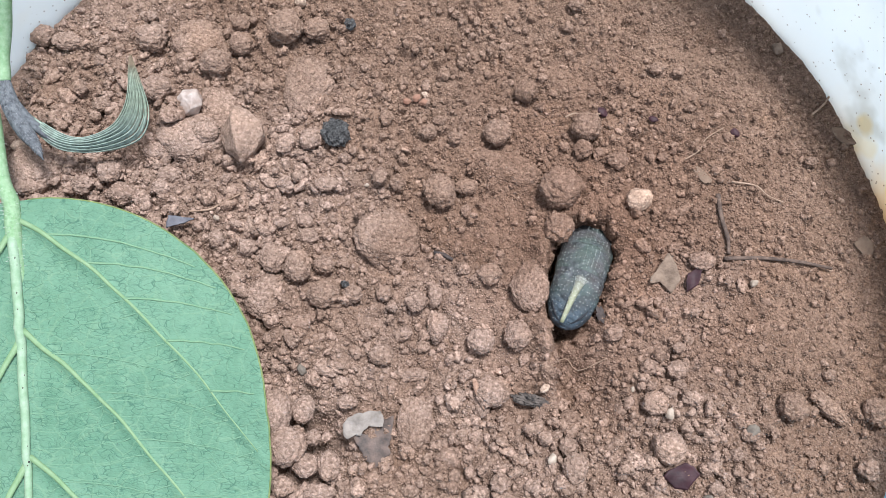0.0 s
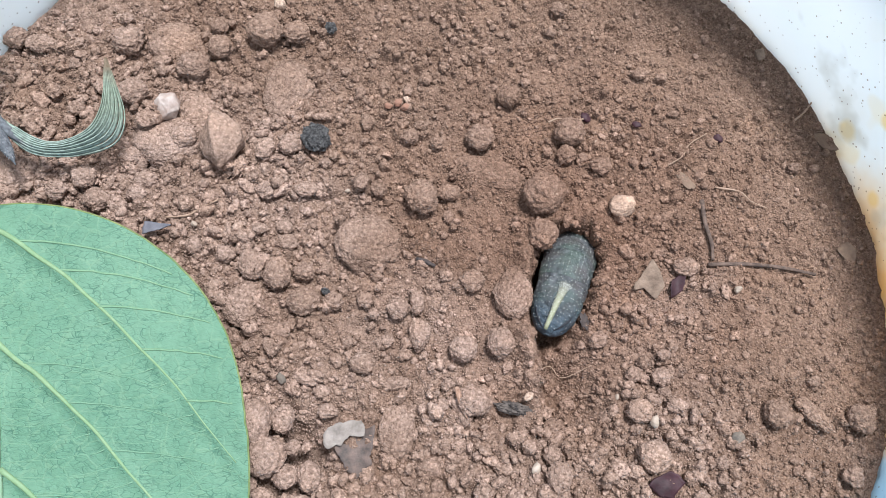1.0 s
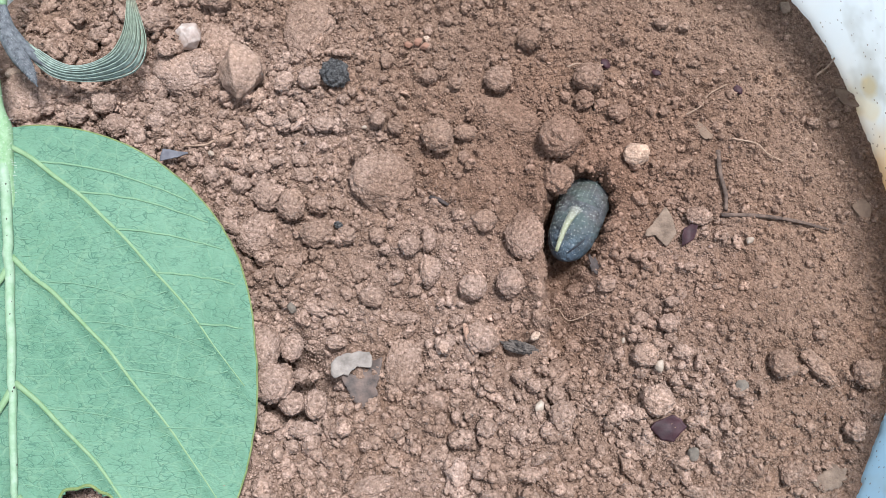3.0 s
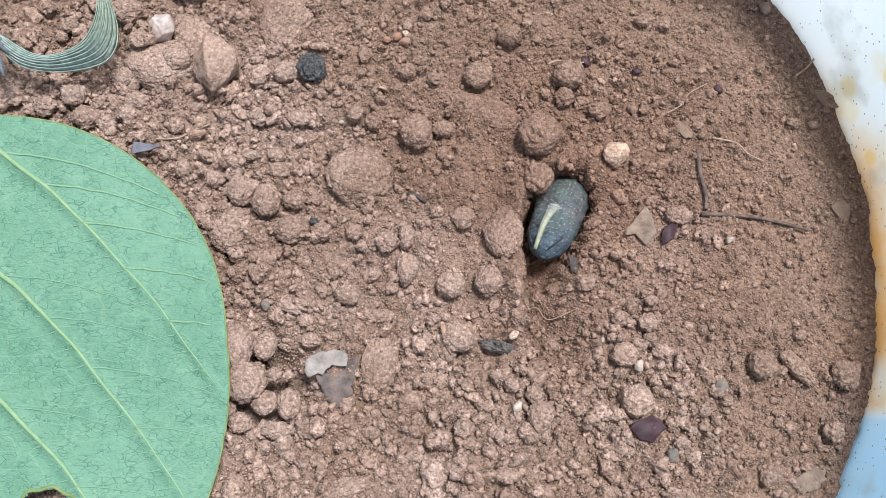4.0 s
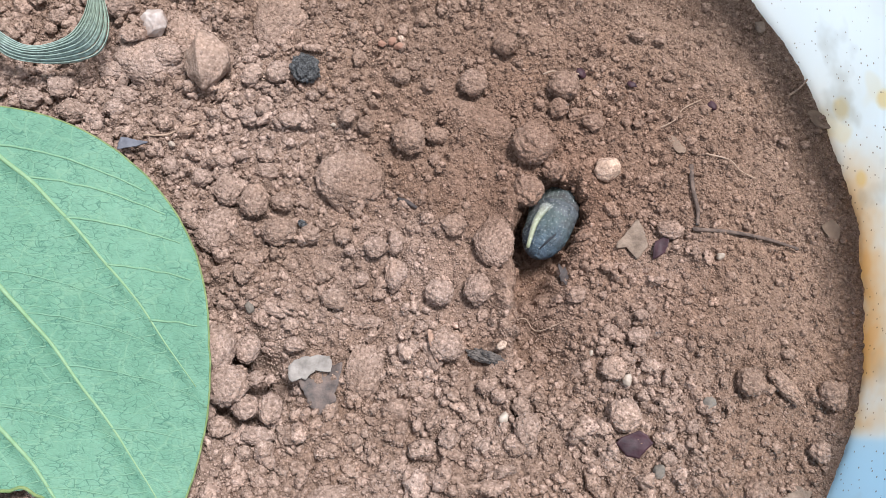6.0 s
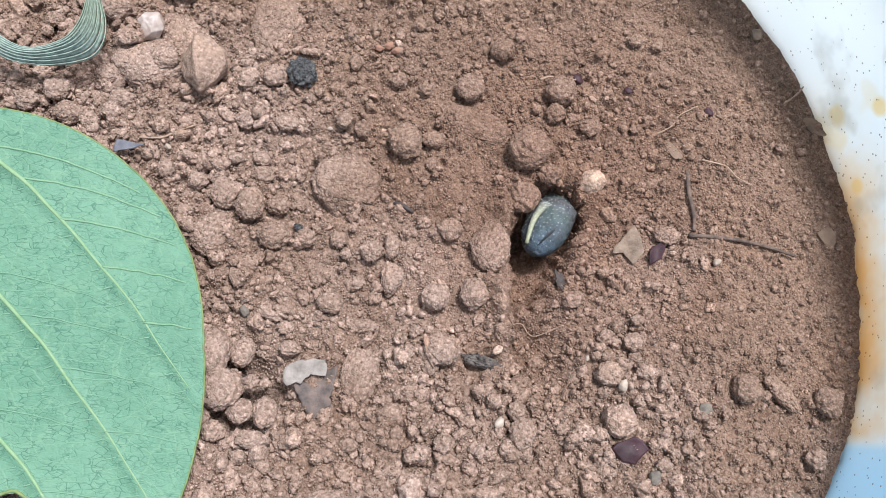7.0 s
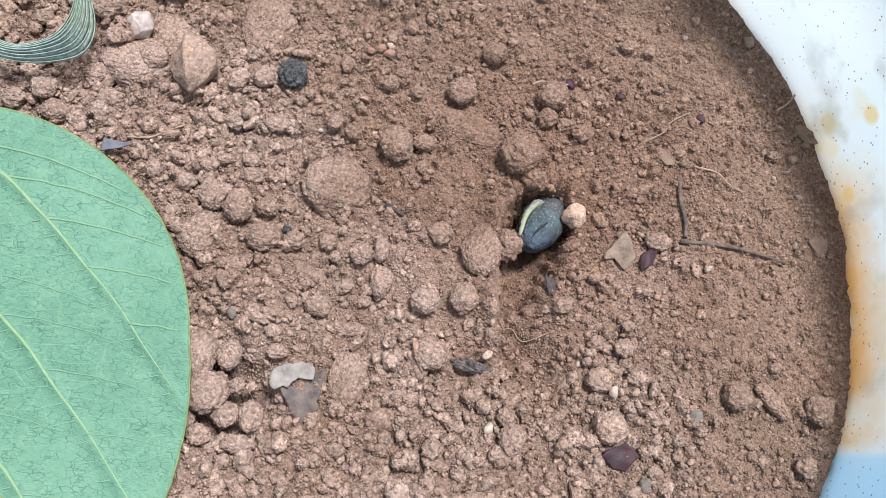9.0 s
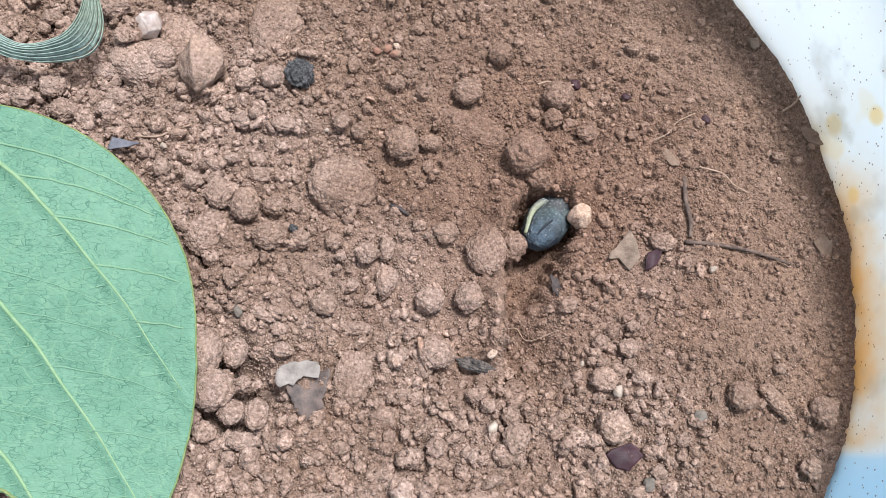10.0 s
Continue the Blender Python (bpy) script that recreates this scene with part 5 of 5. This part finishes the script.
def barrel(length, r0, r1, bulge, tip=False, n=36, rows=22, wrinkle=0.0):
    """A soft ring of the body: y along it, rounded at the rear if it is the last."""
    bm = bmesh.new()
    rings = []
    for i in range(rows + 1):
        u = i / rows
        if tip:
            u = u**1.5
            w = r1 * max(0.03, 1 - (1 - u) ** 3.4) ** 0.5
        else:
            w = (r0 + (r1 - r0) * u) + bulge * (math.sin(u * math.pi) ** 0.6 - 1)
            w += wrinkle * math.sin(u * math.pi * 4) ** 2
        y = (u - 0.5) * length
        ring = []
        for k in range(n):
            a = 2 * math.pi * k / n
            c, s = math.cos(a), math.sin(a)
            q = w * (1 + 0.015 * noise.noise(Vector((c * 2, s * 2, y * 0.5))))
            if tip:
                fold = noise.noise(Vector((c * 2.2 + y * 0.25, s * 2.2, y * 0.55)))
                q -= min(1.0, u * 3) * (0.30 * max(0.0, 1 - abs(fold) * 7) + 0.10 * noise.noise(Vector((c * 6, s * 6, y * 1.3))))
            ring.append(bm.verts.new((q * c * MM, y * MM, q * s * (0.86 if s > 0 else 0.72) * MM)))
        rings.append(ring)
    for a, b in zip(rings, rings[1:]):
        for k in range(n):
            bm.faces.new((a[k], b[k], b[(k + 1) % n], a[(k + 1) % n]))
    bm.faces.new(rings[0])
    bm.faces.new(rings[-1][::-1])
    bmesh.ops.recalc_face_normals(bm, faces=bm.faces)
    return bm


def dots(bm_body, rng, spots, parent):
    """White grains on the skin, set where rays from the axis meet it."""
    bm = bmesh.new()
    for y, a, r in spots:
        near = min(bm_body, key=lambda v: (v[0] - y) ** 2 + (v[1] - a) ** 2 * 9)
        m = Matrix.Translation(near[2]) @ Matrix.Diagonal((r * MM, r * MM, r * MM, 1))
        bmesh.ops.create_icosphere(bm, subdivisions=1, radius=1.0, matrix=m)
    return part("white_grains", bm, M_DOT, parent, "rows of tiny white grains")


def skin_points(ob):
    return [(v.co.y / MM, math.atan2(v.co.z, v.co.x), v.co.copy()) for v in ob.data.vertices if v.co.z > -0.002]


def build_caterpillar():
    grub = tagged(new("caterpillar"), "dark grey-blue horned caterpillar with white grains, digging head first into soil", "caterpillar")
    rng = random.Random(3)
    parts = []
    tail = part("tail_segment", barrel(12.0, 0, 5.25, 0, True, n=84, rows=60), M_TAIL, grub, "blue-grey hindmost body ring")
    parts.append(tail)
    skin = skin_points(tail)
    spots = []
    for row, y in enumerate((-4.6, -3.7, -2.7, -1.7, -0.6, 0.6, 1.8, 3.0, 4.2, 5.2)):
        count = 9 + row
        for k in range(count):
            spots.append((y + rng.uniform(-0.3, 0.3), 0.25 + (math.pi - 0.5) * (k + rng.uniform(0.2, 0.8)) / count, rng.uniform(0.08, 0.135)))
    dots(skin, rng, spots, tail)
    # the horn lies back over the tail
    bm = bmesh.new()
    line = curve([(0.5, 4.0, 4.0), (0.4, 2.4, 4.7), (0.0, -1.2, 4.9), (-0.5, -6.0, 3.4)], 26)
    tube(bm, [p * MM for p in line], [(1.35 - 0.95 * (i / 25) ** 0.7) * MM for i in range(26)], 12, 0.75)
    horn = part("horn", bm, M_HORN, tail, "yellow-green horn with white grains at its base")
    bm = bmesh.new()
    for i in range(90):
        f = rng.uniform(0, 1) ** 1.6
        p = line[int(f * 24)]
        a = rng.uniform(0.1, math.pi - 0.1)
        r = (1.35 - 0.95 * f**0.7) * (1.0 if f > 0.2 else 1.1)
        m = Matrix.Translation((p + Vector((math.cos(a) * r, rng.uniform(-0.2, 0.2), math.sin(a) * r * 0.75))) * MM) @ Matrix.Diagonal((0.11 * MM, 0.11 * MM, 0.11 * MM, 1))
        bmesh.ops.create_icosphere(bm, subdivisions=1, radius=1.0, matrix=m)
    part("white_grains", bm, M_DOT, tail, "white grains on the horn")
    # anal flap, its dark side creases, and the claspers below it
    for side in (-1, 1):
        bm = bmesh.new()
        pts = curve([(side * 1.0, -5.3, 1.7), (side * 2.3, -4.2, 2.35), (side * 3.4, -2.4, 2.35), (side * 4.0, -0.6, 1.9)], 18)
        tube(bm, [p * MM for p in pts], [(0.22 * math.sin((i + 1) / 19 * math.pi)) * MM + 0.00003 for i in range(18)], 6)
        part("crease", bm, M_CREASE, tail, "dark crease beside the tail flap")
        bm = lump(random.Random(9), 1.4 * MM, 1.7 * MM, 1.3 * MM, 3, 0.05, 0)
        for v in bm.verts:
            v.co += Vector((side * 1.3, -0.4, -2.4)) * MM
        part("clasper", bm, M_TAIL, tail, "stout hind leg")
    widths = ((5.3, 5.65), (5.6, 5.8), (5.75, 5.8), (6.1, 6.0), (6.0, 5.8), (5.7, 5.2))
    for n, (r0, r1) in enumerate(widths):
        ring = part("body_segment", barrel(7.6, r0, r1, 0.45, wrinkle=0.12), M_SKIN, grub)
        parts.append(ring)
        if n < 3:
            skin = skin_points(ring)
            spots = []
            for y in (-2.6, -1.6, -0.6, 0.5, 1.6, 2.6):
                for k in range(19):
                    spots.append((y + rng.uniform(-0.5, 0.5), 0.2 + (math.pi - 0.4) * (k + rng.uniform(0.0, 1.0)) / 19, rng.uniform(0.07, 0.125)))
            dots(skin, rng, spots, ring)
    return parts


GRUB = build_caterpillar()

# how the hind end sinks away: seconds, how far along the line its tip is, roll, yaw and pitch of the tail
DIG = [
    (0.0, 4.6, -6, 0, 0), (0.5, 4.6, -6, 0, 0), (1.0, 4.7, -6, 0, 0), (1.5, 4.7, -7, 0, 0), (2.0, 5.1, -8, 0, 0), (2.5, 8.2, -24, -2, 2), (3.0, 8.8, -26, -3, 3),
    (4.3, 9.0, -30, -4, 5), (5.0, 9.3, -33, -4, 6), (5.5, 10.2, -36, -5, 7), (6.0, 11.6, -39, -6, 8), (7.3, 13.8, -43, -8, 9), (8.0, 14.6, -46, -9, 9), (9.0, 15.9, -50, -10, 8), (10.0, 16.5, -52, -10, 8),
]


def motions():
    """All that moves besides the camera."""
    for n, ring in enumerate(GRUB):
        rows = []
        for t, s, roll, yaw, pitch in DIG:
            k = max(0.0, 1 - n * 0.3)
            at = s + 6.0 if n == 0 else s + 12.0 + 2.4 + 5.6 * (n - 1)
            rows.append((t, ring_pose(at, roll * (1 - 0.08 * n), yaw * k, pitch * k)))
        walk(ring, rows)
    walk(pebble, [
        (0.0, pose(0.0414, 0.0106, 0.0009, 0, 0, 0)), (5.0, pose(0.0408, 0.0098, 0.0008, 4, -4, 6)), (6.0, pose(0.0406, 0.0093, 0.0006, 8, -8, 12)),
        (7.5, pose(0.0377, 0.0064, 0.0010, 25, -40, 30)), (8.0, pose(0.0377, 0.0045, 0.0009, 40, -55, 38)), (8.5, pose(0.0367, 0.0014, 0.0005, 60, -70, 50)), (10.0, pose(0.0369, 0.0014, 0.0004, 62, -72, 52)),
    ])
    walk(clod_left, [
        (0.0, pose(0.0243, 0.0048, 0.0014, 0, 0, 0)), (4.3, pose(0.0247, 0.0041, 0.0012, 3, 3, 4)), (6.0, pose(0.0243, 0.0036, 0.0009, 5, 5, 8)),
        (7.5, pose(0.0243, 0.0028, 0.0003, 10, 12, 14)), (8.0, pose(0.0234, -0.0001, -0.0018, 25, 15, 22)), (8.5, pose(0.0234, -0.0046, -0.0018, 45, 18, 30)), (10.0, pose(0.0232, -0.0056, -0.0020, 52, 20, 34)),
    ])
    walk(clod_back, [
        (0.0, pose(0.0305, 0.0104, -0.0022, 0, 0, 0)), (4.3, pose(0.0303, 0.0100, -0.0016, 4, 0, 0)), (5.0, pose(0.0296, 0.0087, 0.0008, 9, 0, 3)), (5.5, pose(0.0293, 0.0083, 0.0012, 12, 0, 5)), (7.5, pose(0.0287, 0.0085, 0.0012, 16, 5, 10)),
        (8.0, pose(0.0278, 0.0084, 0.0012, 22, 10, 18)), (10.0, pose(0.0275, 0.0084, 0.0012, 24, 12, 20)),
    ])


motions()
